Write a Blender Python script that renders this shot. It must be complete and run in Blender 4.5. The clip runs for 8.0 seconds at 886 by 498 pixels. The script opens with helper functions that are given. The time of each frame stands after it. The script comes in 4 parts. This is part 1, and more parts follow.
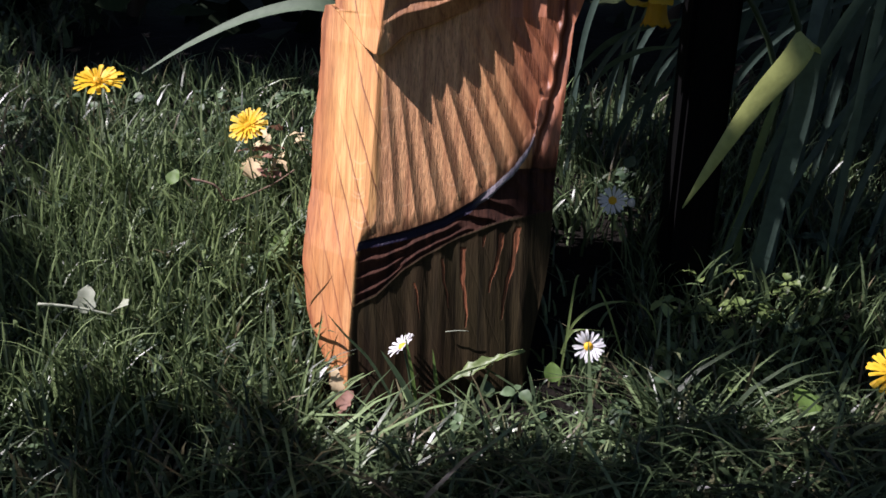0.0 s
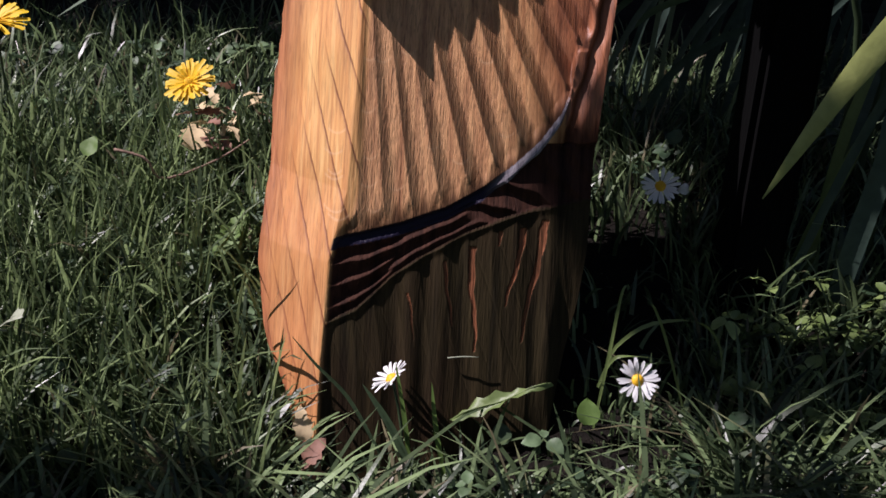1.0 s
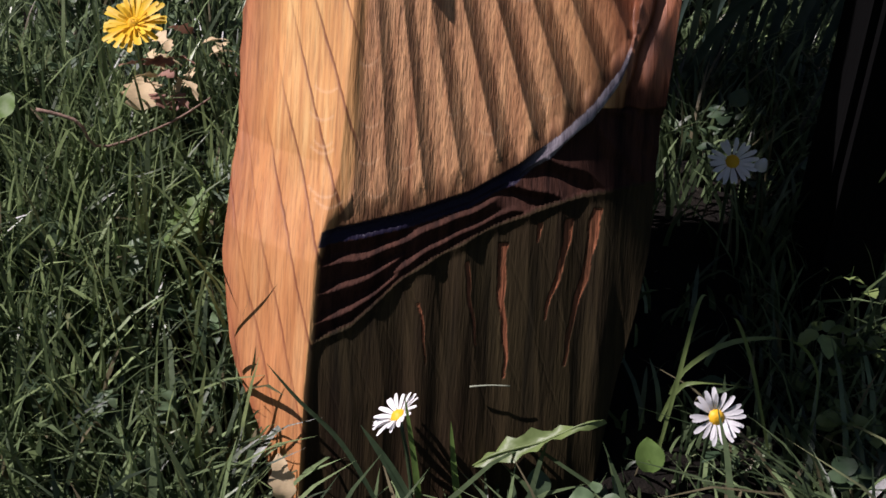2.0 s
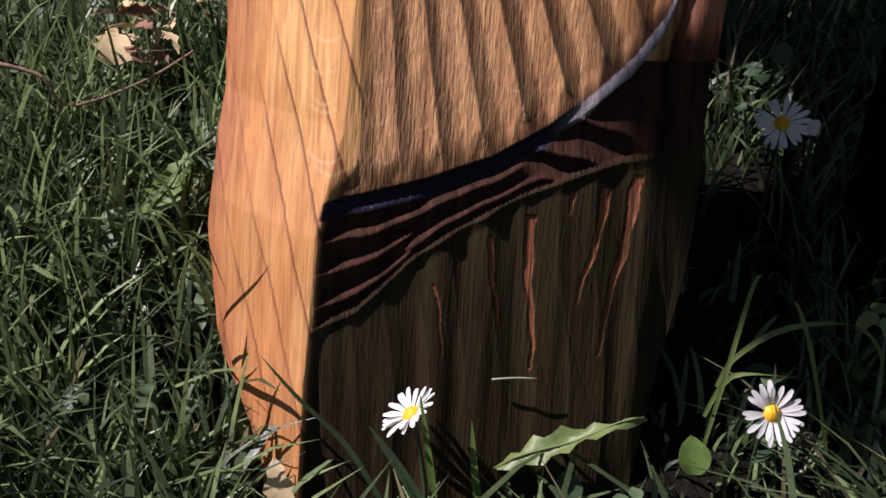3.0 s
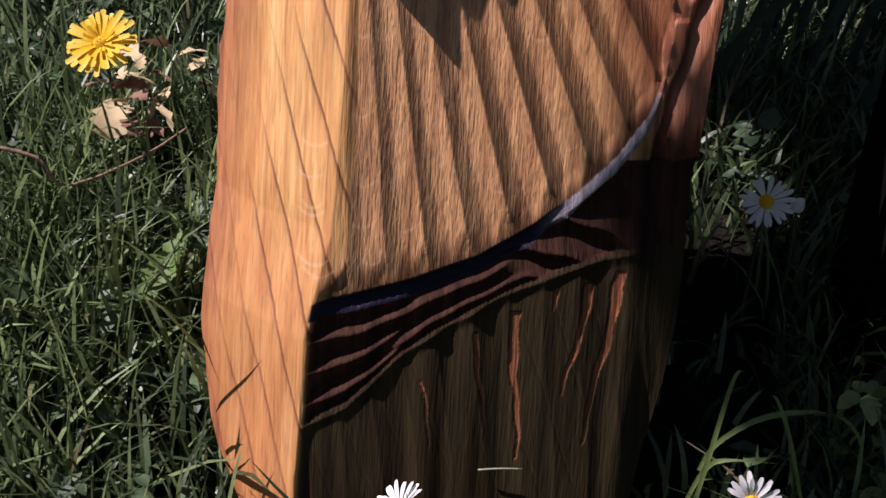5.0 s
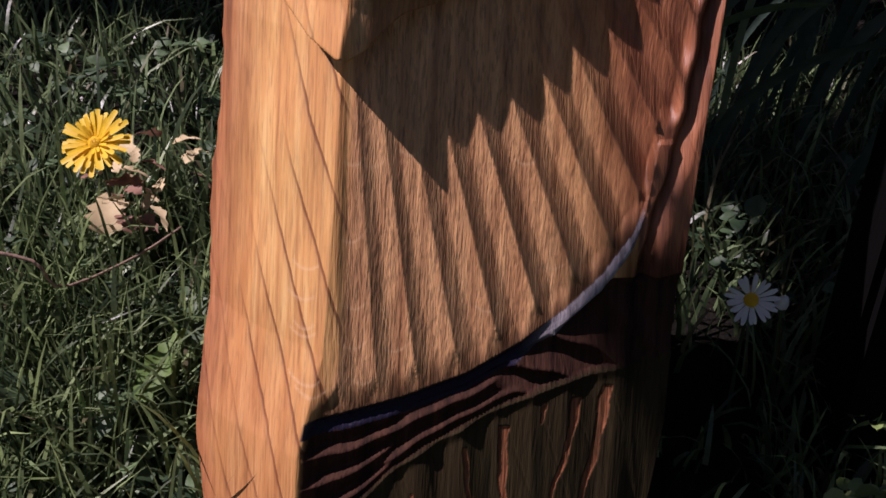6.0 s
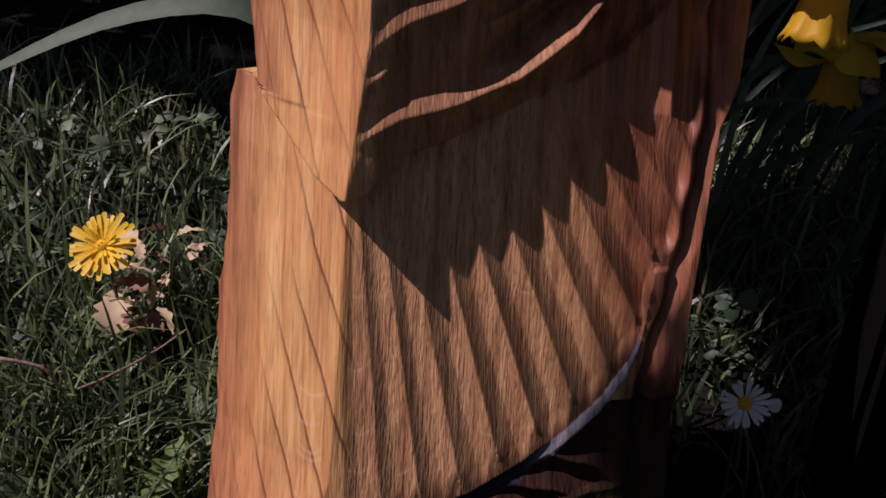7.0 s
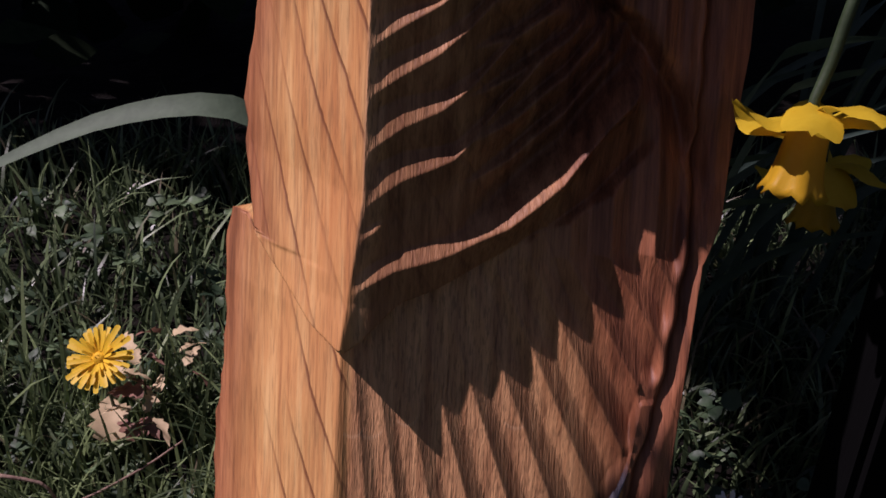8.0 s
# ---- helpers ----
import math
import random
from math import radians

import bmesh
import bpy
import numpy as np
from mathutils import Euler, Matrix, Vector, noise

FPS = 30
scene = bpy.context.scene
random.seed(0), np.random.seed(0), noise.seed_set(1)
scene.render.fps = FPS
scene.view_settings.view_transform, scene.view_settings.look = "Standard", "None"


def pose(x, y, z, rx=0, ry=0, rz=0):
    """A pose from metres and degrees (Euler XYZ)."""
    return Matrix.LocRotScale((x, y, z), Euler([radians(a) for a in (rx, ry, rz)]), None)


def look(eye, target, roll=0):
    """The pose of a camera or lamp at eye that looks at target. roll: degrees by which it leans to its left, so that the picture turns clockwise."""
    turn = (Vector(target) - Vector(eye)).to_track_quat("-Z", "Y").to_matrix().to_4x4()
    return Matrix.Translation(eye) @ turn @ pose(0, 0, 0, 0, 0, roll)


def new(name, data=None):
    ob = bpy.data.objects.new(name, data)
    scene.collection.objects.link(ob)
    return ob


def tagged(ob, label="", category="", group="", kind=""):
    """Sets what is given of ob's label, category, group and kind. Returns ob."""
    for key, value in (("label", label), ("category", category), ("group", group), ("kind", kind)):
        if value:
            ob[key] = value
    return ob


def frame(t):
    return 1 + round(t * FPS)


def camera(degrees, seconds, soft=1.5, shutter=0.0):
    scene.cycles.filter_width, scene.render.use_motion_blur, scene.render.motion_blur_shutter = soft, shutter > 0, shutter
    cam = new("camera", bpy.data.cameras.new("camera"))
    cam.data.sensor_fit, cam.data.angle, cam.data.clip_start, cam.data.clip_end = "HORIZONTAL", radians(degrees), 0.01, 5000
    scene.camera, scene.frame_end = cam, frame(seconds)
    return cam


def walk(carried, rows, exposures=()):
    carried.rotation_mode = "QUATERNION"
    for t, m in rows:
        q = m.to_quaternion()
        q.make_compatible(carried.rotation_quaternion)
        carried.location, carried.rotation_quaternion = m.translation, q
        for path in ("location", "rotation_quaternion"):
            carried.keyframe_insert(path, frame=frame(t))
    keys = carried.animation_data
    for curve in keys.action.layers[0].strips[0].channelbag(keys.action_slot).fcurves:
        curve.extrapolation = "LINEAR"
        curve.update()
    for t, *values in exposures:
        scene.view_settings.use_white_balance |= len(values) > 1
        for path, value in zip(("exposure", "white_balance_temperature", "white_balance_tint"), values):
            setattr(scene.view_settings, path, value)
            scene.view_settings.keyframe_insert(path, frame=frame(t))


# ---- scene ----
cam = camera(44.4, 8.0, soft=1.6)
PATH = [
    (0, (0.064, 0.028, 0.393), (-0.08, 1.885, -0.337), 0.4),
    (0.5, (0.044, 0.123, 0.368), (-0.057, 1.97, -0.394), 1.0),
    (1, (0.026, 0.202, 0.338), (-0.035, 2.045, -0.436), 2.1),
    (1.5, (0.011, 0.273, 0.32), (-0.015, 2.098, -0.498), 2.7),
    (3, (-0.012, 0.38, 0.281), (0.022, 2.162, -0.627), 3.6),
    (3.5, (-0.013, 0.38, 0.283), (0.018, 2.143, -0.661), 3.4),
    (4, (-0.011, 0.385, 0.295), (0.006, 2.136, -0.67), 3.1),
    (4.5, (-0.008, 0.389, 0.309), (0.01, 2.144, -0.65), 3.2),
    (6, (-0.005, 0.407, 0.365), (0.018, 2.163, -0.593), 2.7),
    (6.5, (-0.007, 0.414, 0.389), (0.022, 2.171, -0.565), 2.7),
    (7, (-0.01, 0.419, 0.409), (0.025, 2.176, -0.545), 2.7),
    (7.5, (-0.007, 0.425, 0.428), (0.025, 2.179, -0.533), 2.5),
    (8, (-0.014, 0.432, 0.457), (0.047, 2.194, -0.487), 2.8),
]
walk(cam, [(t, look(eye, target, roll)) for t, eye, target, roll in PATH],
     exposures=[(0.0, 0.84, 6050, 26), (0.5, 0.64, 6100, 26), (1.0, 0.46, 6150, 27), (1.6, 0.40, 6200, 27), (3.0, 0.52, 6250, 26), (3.5, 0.57, 6250, 25), (4.5, 0.54, 6250, 27), (6.0, 0.23, 6250, 35), (6.5, 0.02, 6250, 40), (7.0, -0.22, 6250, 43), (7.5, -0.24, 6200, 44), (8.0, -0.16, 6150, 44)])

# ---- light ----
# the sun stands high to the left and a little behind the camera
RAY = Vector((0.61, 0.062, -0.785)).normalized()
sun = new("sun", bpy.data.lights.new("sun", "SUN"))
sun.data.energy, sun.data.angle, sun.data.color = 5.0, radians(0.6), (1.0, 0.95, 0.89)
sun.matrix_world = look((-2, -1, 4), Vector((-2, -1, 4)) + RAY)
world = bpy.data.worlds.new("sky")
scene.world = world
world.use_nodes = True
sky = world.node_tree.nodes.new("ShaderNodeTexSky")
sky.sky_type, sky.sun_disc = "NISHITA", False
sky.sun_elevation, sky.sun_rotation = math.asin(-RAY.z), math.atan2(-RAY.x, -RAY.y)
background = world.node_tree.nodes["Background"]
background.inputs["Strength"].default_value = 0.029
world.node_tree.links.new(sky.outputs["Color"], background.inputs["Color"])


# ---- materials ----
class Mat:
    """A node material with short ways to add nodes."""

    def __init__(self, name, rough=0.6, spec=0.4):
        self.m = bpy.data.materials.new(name)
        self.m.use_nodes = True
        self.nodes, self.links = self.m.node_tree.nodes, self.m.node_tree.links
        self.p = self.nodes["Principled BSDF"]
        self.p.inputs["Roughness"].default_value = rough
        self.p.inputs["Specular IOR Level"].default_value = spec
        self.out = self.nodes["Material Output"]

    def put(self, socket, value):
        if isinstance(value, (int, float, tuple)):
            socket.default_value = value
        else:
            self.links.new(value, socket)

    def node(self, kind, **sockets):
        n = self.nodes.new(kind)
        for k, v in sockets.items():
            self.put(n.inputs[k.replace("_", " ")], v)
        return n

    def coords(self, scale=(1, 1, 1), rot=(0, 0, 0)):
        t = self.nodes.new("ShaderNodeTexCoord")
        return self.node("ShaderNodeMapping", Vector=t.outputs["Object"], Scale=scale, Rotation=rot).outputs[0]

    def noise(self, vec, scale, detail=4.0, rough=0.55):
        return self.node("ShaderNodeTexNoise", Vector=vec, Scale=scale, Detail=detail, Roughness=rough).outputs[0]

    def ramp(self, fac, stops):
        n = self.nodes.new("ShaderNodeValToRGB")
        el = n.color_ramp.elements
        while len(el) < len(stops):
            el.new(0.5)
        for e, (pos, col) in zip(el, stops):
            e.position = pos
            e.color = (*col, 1) if isinstance(col, tuple) else (col, col, col, 1)
        self.put(n.inputs[0], fac)
        return n.outputs[0]

    def mix(self, fac, a, b, blend="MIX"):
        n = self.nodes.new("ShaderNodeMix")
        n.data_type, n.blend_type = "RGBA", blend
        self.put(n.inputs[0], fac)
        self.put(n.inputs[6], (*a, 1) if isinstance(a, tuple) else a)
        self.put(n.inputs[7], (*b, 1) if isinstance(b, tuple) else b)
        return n.outputs[2]

    def math(self, op, a, b=0.0):
        n = self.nodes.new("ShaderNodeMath")
        n.operation = op
        self.put(n.inputs[0], a)
        self.put(n.inputs[1], b)
        return n.outputs[0]

    def attr(self, name):
        n = self.nodes.new("ShaderNodeAttribute")
        n.attribute_name = name
        return n.outputs["Fac"]

    def island(self):
        return self.nodes.new("ShaderNodeNewGeometry").outputs["Random Per Island"]

    def chance(self):
        return self.nodes.new("ShaderNodeObjectInfo").outputs["Random"]

    def bump(self, height, strength, distance):
        n = self.node("ShaderNodeBump", Height=height, Strength=strength, Distance=distance)
        self.links.new(n.outputs[0], self.p.inputs["Normal"])

    def color(self, c):
        self.put(self.p.inputs["Base Color"], (*c, 1) if isinstance(c, tuple) else c)
        return self

    def thin(self, c, share=0.35):
        """Lets light through a thin leaf or petal."""
        t = self.node("ShaderNodeBsdfTranslucent", Color=(*c, 1) if isinstance(c, tuple) else c)
        mx = self.node("ShaderNodeMixShader", Fac=share)
        self.links.new(self.p.outputs[0], mx.inputs[1])
        self.links.new(t.outputs[0], mx.inputs[2])
        self.links.new(mx.outputs[0], self.out.inputs["Surface"])
        return self


def wood_material():
    m = Mat("oiled_carved_wood", 0.42, 0.45)
    v = m.coords()
    sep = m.node("ShaderNodeSeparateXYZ", Vector=v)
    # the grain runs up the leaning trunk
    straight = m.math("SUBTRACT", sep.outputs[1], m.math("MULTIPLY", sep.outputs[2], 0.373))
    trunk = m.node("ShaderNodeCombineXYZ", X=sep.outputs[0], Y=straight, Z=sep.outputs[2]).outputs[0]

    def grain(scale, rot=(0, 0, 0)):
        return m.node("ShaderNodeMapping", Vector=trunk, Scale=scale, Rotation=rot).outputs[0]

    # year rings: lines that run steeply down across the block
    chips = m.noise(grain((420, 120, 40)), 1.0, 3.0, 0.65)
    wob = m.noise(grain((14, 6, 3)), 1.0, 3.0)
    c = m.math("ADD", sep.outputs[0], m.math("MULTIPLY", sep.outputs[2], 0.40))
    c = m.math("ADD", c, m.math("MULTIPLY", straight, -0.10))
    ragged = m.noise(grain((300, 90, 120)), 1.0, 2.0, 0.6)
    c = m.math("ADD", c, m.math("MULTIPLY", wob, 0.014))
    c = m.math("ADD", c, m.math("MULTIPLY", ragged, 0.0016))
    ring = m.math("FRACT", m.math("MULTIPLY", c, 70.0))
    line = m.ramp(ring, [(0.0, 0.0), (0.72, 0.05), (0.87, 0.25), (0.925, 1.0), (0.965, 0.9), (0.985, 0.0)])
    strength = m.ramp(m.noise(grain((30, 12, 9)), 1.0, 2.0), [(0.40, 0.08), (0.60, 1.0)])
    line = m.math("MULTIPLY", line, strength)
    fibre = m.noise(grain((1150, 340, 75)), 1.0, 3.0, 0.6)
    streak = m.noise(grain((240, 70, 13)), 1.0, 3.0, 0.6)
    hatch = m.noise(grain((1150, 360, 190), (0, radians(-16), 0)), 1.0, 2.0, 0.6)
    big = m.noise(grain((22, 9, 9)), 1.0, 2.0)
    clear = m.ramp(streak, [(0.32, (0.52, 0.238, 0.080)), (0.5, (0.66, 0.345, 0.120)), (0.66, (0.76, 0.470, 0.185))])
    lines = m.ramp(m.noise(grain((420, 110, 3.2)), 1.0, 2.0, 0.5), [(0.34, 1.0), (0.43, 0.0)])
    clear = m.mix(m.math("MULTIPLY", lines, 0.28), clear, (0.22, 0.075, 0.030))
    clear = m.mix(m.ramp(big, [(0.42, 0.0), (0.68, 0.55)]), clear, (0.52, 0.185, 0.058))
    clear = m.mix(m.math("MULTIPLY", line, 0.85), clear, (0.15, 0.042, 0.016))
    red = m.mix(m.attr("red"), clear, m.mix(m.ramp(streak, [(0.32, 0.0), (0.68, 1.0)]), (0.12, 0.030, 0.014), (0.40, 0.125, 0.054)))
    mid = m.mix(m.ramp(streak, [(0.3, 0.0), (0.7, 1.0)]), (0.34, 0.150, 0.064), (0.74, 0.405, 0.185))
    carved = m.mix(m.attr("carved"), red, mid)
    dark = m.mix(m.ramp(streak, [(0.3, 0.0), (0.7, 1.0)]), (0.011, 0.005, 0.004), (0.066, 0.028, 0.018))
    stained = m.mix(m.attr("stain_shade"), carved, dark)
    olive = m.mix(m.ramp(streak, [(0.3, 0.0), (0.72, 1.0)]), (0.011, 0.0090, 0.0042), (0.050, 0.037, 0.016))
    olive = m.mix(m.ramp(big, [(0.40, 0.0), (0.70, 0.45)]), olive, m.mix(chips, (0.016, 0.007, 0.004), (0.060, 0.028, 0.015)))
    lower = m.mix(m.attr("lower"), stained, olive)
    bare = m.mix(m.math("MULTIPLY", m.attr("bare"), m.ramp(chips, [(0.36, 0.25), (0.54, 1.0)])), lower, m.mix(fibre, (0.15, 0.050, 0.024), (0.44, 0.165, 0.078)))
    bare = m.mix(m.math("MULTIPLY", m.attr("marks"), 0.45), bare, (0.72, 0.46, 0.26))
    scratch = m.ramp(hatch, [(0.36, 0.55), (0.48, 1.0)])
    bare = m.mix(m.math("MULTIPLY", m.attr("carved"), 0.8), bare, m.mix(1.0, bare, scratch, "MULTIPLY"))
    pores = m.ramp(fibre, [(0.33, 0.32), (0.52, 1.0)])
    body = m.mix(0.42, bare, pores, "MULTIPLY")
    # the cord's silvery highlight towards the right is painted into its colour
    cord = m.mix(m.math("MULTIPLY", m.attr("sheen"), m.ramp(chips, [(0.35, 0.3), (0.55, 1.0)])), (0.014, 0.012, 0.026), (0.36, 0.33, 0.35))
    paint = m.mix(m.attr("cord"), body, cord)
    m.color(paint)
    rough = m.ramp(fibre, [(0.3, 0.60), (0.7, 0.42)])
    rough = m.mix(m.attr("stain_shade"), rough, (0.78, 0.78, 0.78))
    m.put(m.p.inputs["Specular IOR Level"], m.ramp(m.math("MAXIMUM", m.attr("stain_shade"), m.attr("lower")), [(0.0, 0.45), (0.6, 0.10), (1.0, 0.10)]))
    rough = m.mix(m.attr("cord"), rough, (0.38, 0.38, 0.38))
    m.put(m.p.inputs["Roughness"], rough)
    h = m.math("ADD", m.math("MULTIPLY", fibre, 0.5), m.math("MULTIPLY", chips, 0.7))
    h = m.math("ADD", h, m.math("MULTIPLY", m.math("MULTIPLY", hatch, m.attr("carved")), 0.7))
    m.bump(m.math("SUBTRACT", h, m.math("MULTIPLY", line, 0.3)), 0.60, 0.0012)
    return m.m


def leaf_material(name, dark, light, rough=0.42, share=0.3, dry=None, spec=0.5):
    m = Mat(name, rough, spec)
    half = tuple(0.62 * a + 0.38 * b for a, b in zip(dark, light))
    tone = m.ramp(m.island(), [(0.0, dark), (0.45, half), (0.78, light), (1.0, tuple(min(1, 1.45 * a) for a in light))])
    if dry:
        tone = m.mix(m.ramp(m.island(), [(0.90, 0.0), (0.94, 1.0)]), tone, dry)
    spots = m.noise(m.coords((1, 1, 1)), 140.0, 3.0)
    tone = m.mix(m.ramp(spots, [(0.35, 0.0), (0.75, 0.45)]), tone, tuple(0.55 * a for a in dark))
    m.color(tone)
    m.bump(m.noise(m.coords((1, 1, 1)), 420.0, 2.0), 0.25, 0.0006)
    return m.thin(tone, share).m


def petal_material(name, base, tip, share=0.3):
    m = Mat(name, 0.5, 0.3)
    v = m.noise(m.coords((1, 1, 1)), 320.0, 3.0)
    tone = m.mix(v, base, tip)
    m.color(tone)
    m.bump(v, 0.3, 0.0004)
    return m.thin(tone, share).m


def soil_material():
    m = Mat("shade_dark_soil", 0.95, 0.15)
    v = m.noise(m.coords(), 60.0, 6.0, 0.65)
    # earth kept near-black: the shade between blades is put into its colour
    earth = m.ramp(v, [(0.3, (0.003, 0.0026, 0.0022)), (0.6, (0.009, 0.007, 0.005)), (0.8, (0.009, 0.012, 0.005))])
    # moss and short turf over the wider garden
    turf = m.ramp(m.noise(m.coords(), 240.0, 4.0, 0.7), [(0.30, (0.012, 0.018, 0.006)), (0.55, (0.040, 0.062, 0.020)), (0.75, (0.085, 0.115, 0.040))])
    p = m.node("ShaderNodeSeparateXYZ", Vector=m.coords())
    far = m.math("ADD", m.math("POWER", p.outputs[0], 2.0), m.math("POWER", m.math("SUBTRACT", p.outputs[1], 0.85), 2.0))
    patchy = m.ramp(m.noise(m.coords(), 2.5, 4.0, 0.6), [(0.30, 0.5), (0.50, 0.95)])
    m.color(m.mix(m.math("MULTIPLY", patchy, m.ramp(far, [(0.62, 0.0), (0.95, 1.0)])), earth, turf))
    m.bump(v, 0.8, 0.01)
    return m.m


def bark_material(name, a, b):
    m = Mat(name, 0.9, 0.05)
    v = m.noise(m.coords((60, 60, 9)), 1.0, 5.0, 0.65)
    m.color(m.mix(v, a, b))
    m.bump(v, 0.8, 0.004)
    return m.m


WOOD = wood_material()
SOIL = soil_material()
GRASS = leaf_material("grass_blades", (0.016, 0.032, 0.015), (0.228, 0.315, 0.142), 0.36, 0.36, dry=(0.20, 0.175, 0.10))
LUSH = leaf_material("tall_grass_blades", (0.038, 0.064, 0.028), (0.250, 0.335, 0.140), 0.38, 0.42)
WEED = leaf_material("low_weed_leaves", (0.024, 0.052, 0.025), (0.105, 0.165, 0.078), 0.55, 0.25)
STRAP = leaf_material("strap_leaves", (0.022, 0.044, 0.035), (0.080, 0.124, 0.096), 0.5, 0.12, spec=0.4)
LIME = leaf_material("yellowing_leaf", (0.30, 0.36, 0.10), (0.44, 0.48, 0.16), 0.4, 0.35)
LEAF = leaf_material("dandelion_leaf_green", (0.13, 0.19, 0.055), (0.20, 0.27, 0.09), 0.45, 0.3)
PALE = leaf_material("pale_upturned_leaf", (0.26, 0.29, 0.20), (0.42, 0.46, 0.34), 0.55, 0.2)
SILVER = leaf_material("grey_green_leaf", (0.085, 0.130, 0.080), (0.115, 0.165, 0.10), 0.62, 0.2, spec=0.3)
FRESH = leaf_material("fresh_green_leaf", (0.10, 0.19, 0.035), (0.16, 0.26, 0.06), 0.6, 0.35)
# near-black foliage: deep shade is put into the leaf colour
HEDGE = leaf_material("shade_dark_leaves", (0.008, 0.015, 0.007), (0.022, 0.036, 0.015), 0.8, 0.10, spec=0.1)
WHITE = petal_material("white_petals", (0.78, 0.78, 0.78), (0.86, 0.86, 0.84), 0.25)
YELLOW = petal_material("yellow_petals", (0.80, 0.50, 0.015), (0.86, 0.62, 0.04), 0.3)
GOLD = petal_material("golden_florets", (0.70, 0.36, 0.010), (0.82, 0.50, 0.02), 0.1)
DAFFODIL = petal_material("daffodil_petals", (0.66, 0.43, 0.012), (0.74, 0.53, 0.03), 0.35)
TRUMPET = petal_material("daffodil_trumpet", (0.60, 0.34, 0.008), (0.66, 0.41, 0.02), 0.35)
STEM = leaf_material("flower_stems", (0.024, 0.044, 0.018), (0.044, 0.072, 0.030), 0.5, 0.1)
TAN = leaf_material("dry_tan_leaf", (0.50, 0.38, 0.20), (0.72, 0.57, 0.34), 0.7, 0.2)
RUST = leaf_material("dry_rust_leaf", (0.15, 0.066, 0.045), (0.36, 0.19, 0.13), 0.7, 0.2)
TWIG = bark_material("dry_twig", (0.14, 0.09, 0.07), (0.34, 0.24, 0.18))
# the stake's shade is put into this near-black
STAKE = bark_material("near_black_stake", (0.0012, 0.0012, 0.0012), (0.003, 0.003, 0.003))
BARK = bark_material("tree_bark", (0.05, 0.04, 0.03), (0.14, 0.11, 0.08))

rng = np.random.default_rng(7)


# ---- building helpers ----
def mesh_object(name, verts, faces, material, parent=None, smooth=True):
    me = bpy.data.meshes.new(name)
    me.from_pydata([tuple(map(float, v)) for v in verts], [], faces)
    me.materials.append(material)
    if smooth:
        me.shade_smooth()
    me.update()
    ob = new(name, me)
    if parent:
        ob.parent = parent
    return ob


def shared(name, me, parent, m):
    ob = new(name, me)
    ob.parent = parent
    ob.matrix_basis = m
    return ob


def root(name, at):
    e = new(name)
    e.empty_display_size = 0.01
    e.location = at
    return e


GY = (-40, 0.0, 0.40, 0.60, 0.70, 0.75, 0.83, 0.88, 0.95, 1.20, 3.0, 60)
GZ = (-0.10, -0.10, -0.055, -0.012, 0.018, 0.042, 0.082, 0.096, 0.103, 0.115, 0.20, 0.20)


def ground_z(x, y):
    w = 0.006 * np.sin(9 * x + 1.3) * np.cos(8 * y) + 0.004 * np.sin(23 * x + 17 * y)
    return np.interp(y, GY, GZ) + w


def smooth_step(a, b, v):
    t = np.clip((v - a) / (b - a), 0, 1)
    return t * t * (3 - 2 * t)


def curve_points(ctrl, n):
    """n points on a smooth line through the control points."""
    c = np.array(ctrl, float)
    t = np.linspace(0, len(c) - 1, n)
    out = []
    for u in t:
        i = min(int(u), len(c) - 2)
        f = u - i
        p0, p1, p2, p3 = c[max(i - 1, 0)], c[i], c[i + 1], c[min(i + 2, len(c) - 1)]
        out.append(0.5 * (2 * p1 + (p2 - p0) * f + (2 * p0 - 5 * p1 + 4 * p2 - p3) * f * f + (3 * p1 - p0 - 3 * p2 + p3) * f ** 3))
    return np.array(out)


def ribbon(ctrl, width, side, n=14, fold=0.25, base=0.6, tip=0.0, belly=0.55):
    """A leaf blade along a line: three verts a row, folded along its middle."""
    p = curve_points(ctrl, n)
    side = np.array(side, float)
    verts, faces = [], []
    for i in range(n):
        d = p[min(i + 1, n - 1)] - p[max(i - 1, 0)]
        d /= np.linalg.norm(d) + 1e-9
        s = side - d * (side @ d)
        s /= np.linalg.norm(s) + 1e-9
        nrm = np.cross(d, s)
        u = i / (n - 1)
        w = base + (1 - base) * min(1, u / belly) if u < belly else tip + (1 - tip) * (1 - ((u - belly) / (1 - belly)) ** 2.0)
        w = max(w, 0.03) * width / 2
        verts += [p[i] - s * w, p[i] + nrm * fold * w, p[i] + s * w]
    for i in range(n - 1):
        a = 3 * i
        faces += [(a, a + 1, a + 4, a + 3), (a + 1, a + 2, a + 5, a + 4)]
    return verts, faces


def tube(ctrl, r0, r1, n=10, k=6):
    p = curve_points(ctrl, n)
    verts, faces = [], []
    for i in range(n):
        d = Vector(p[min(i + 1, n - 1)] - p[max(i - 1, 0)]).normalized()
        q = d.to_track_quat("Z", "X")
        r = r0 + (r1 - r0) * i / (n - 1)
        for j in range(k):
            a = 2 * math.pi * j / k
            verts.append(Vector(p[i]) + q @ Vector((r * math.cos(a), r * math.sin(a), 0)))
    for i in range(n - 1):
        for j in range(k):
            faces.append((i * k + j, i * k + (j + 1) % k, (i + 1) * k + (j + 1) % k, (i + 1) * k + j))
    faces += [tuple(range(k - 1, -1, -1)), tuple((n - 1) * k + j for j in range(k))]
    return verts, faces


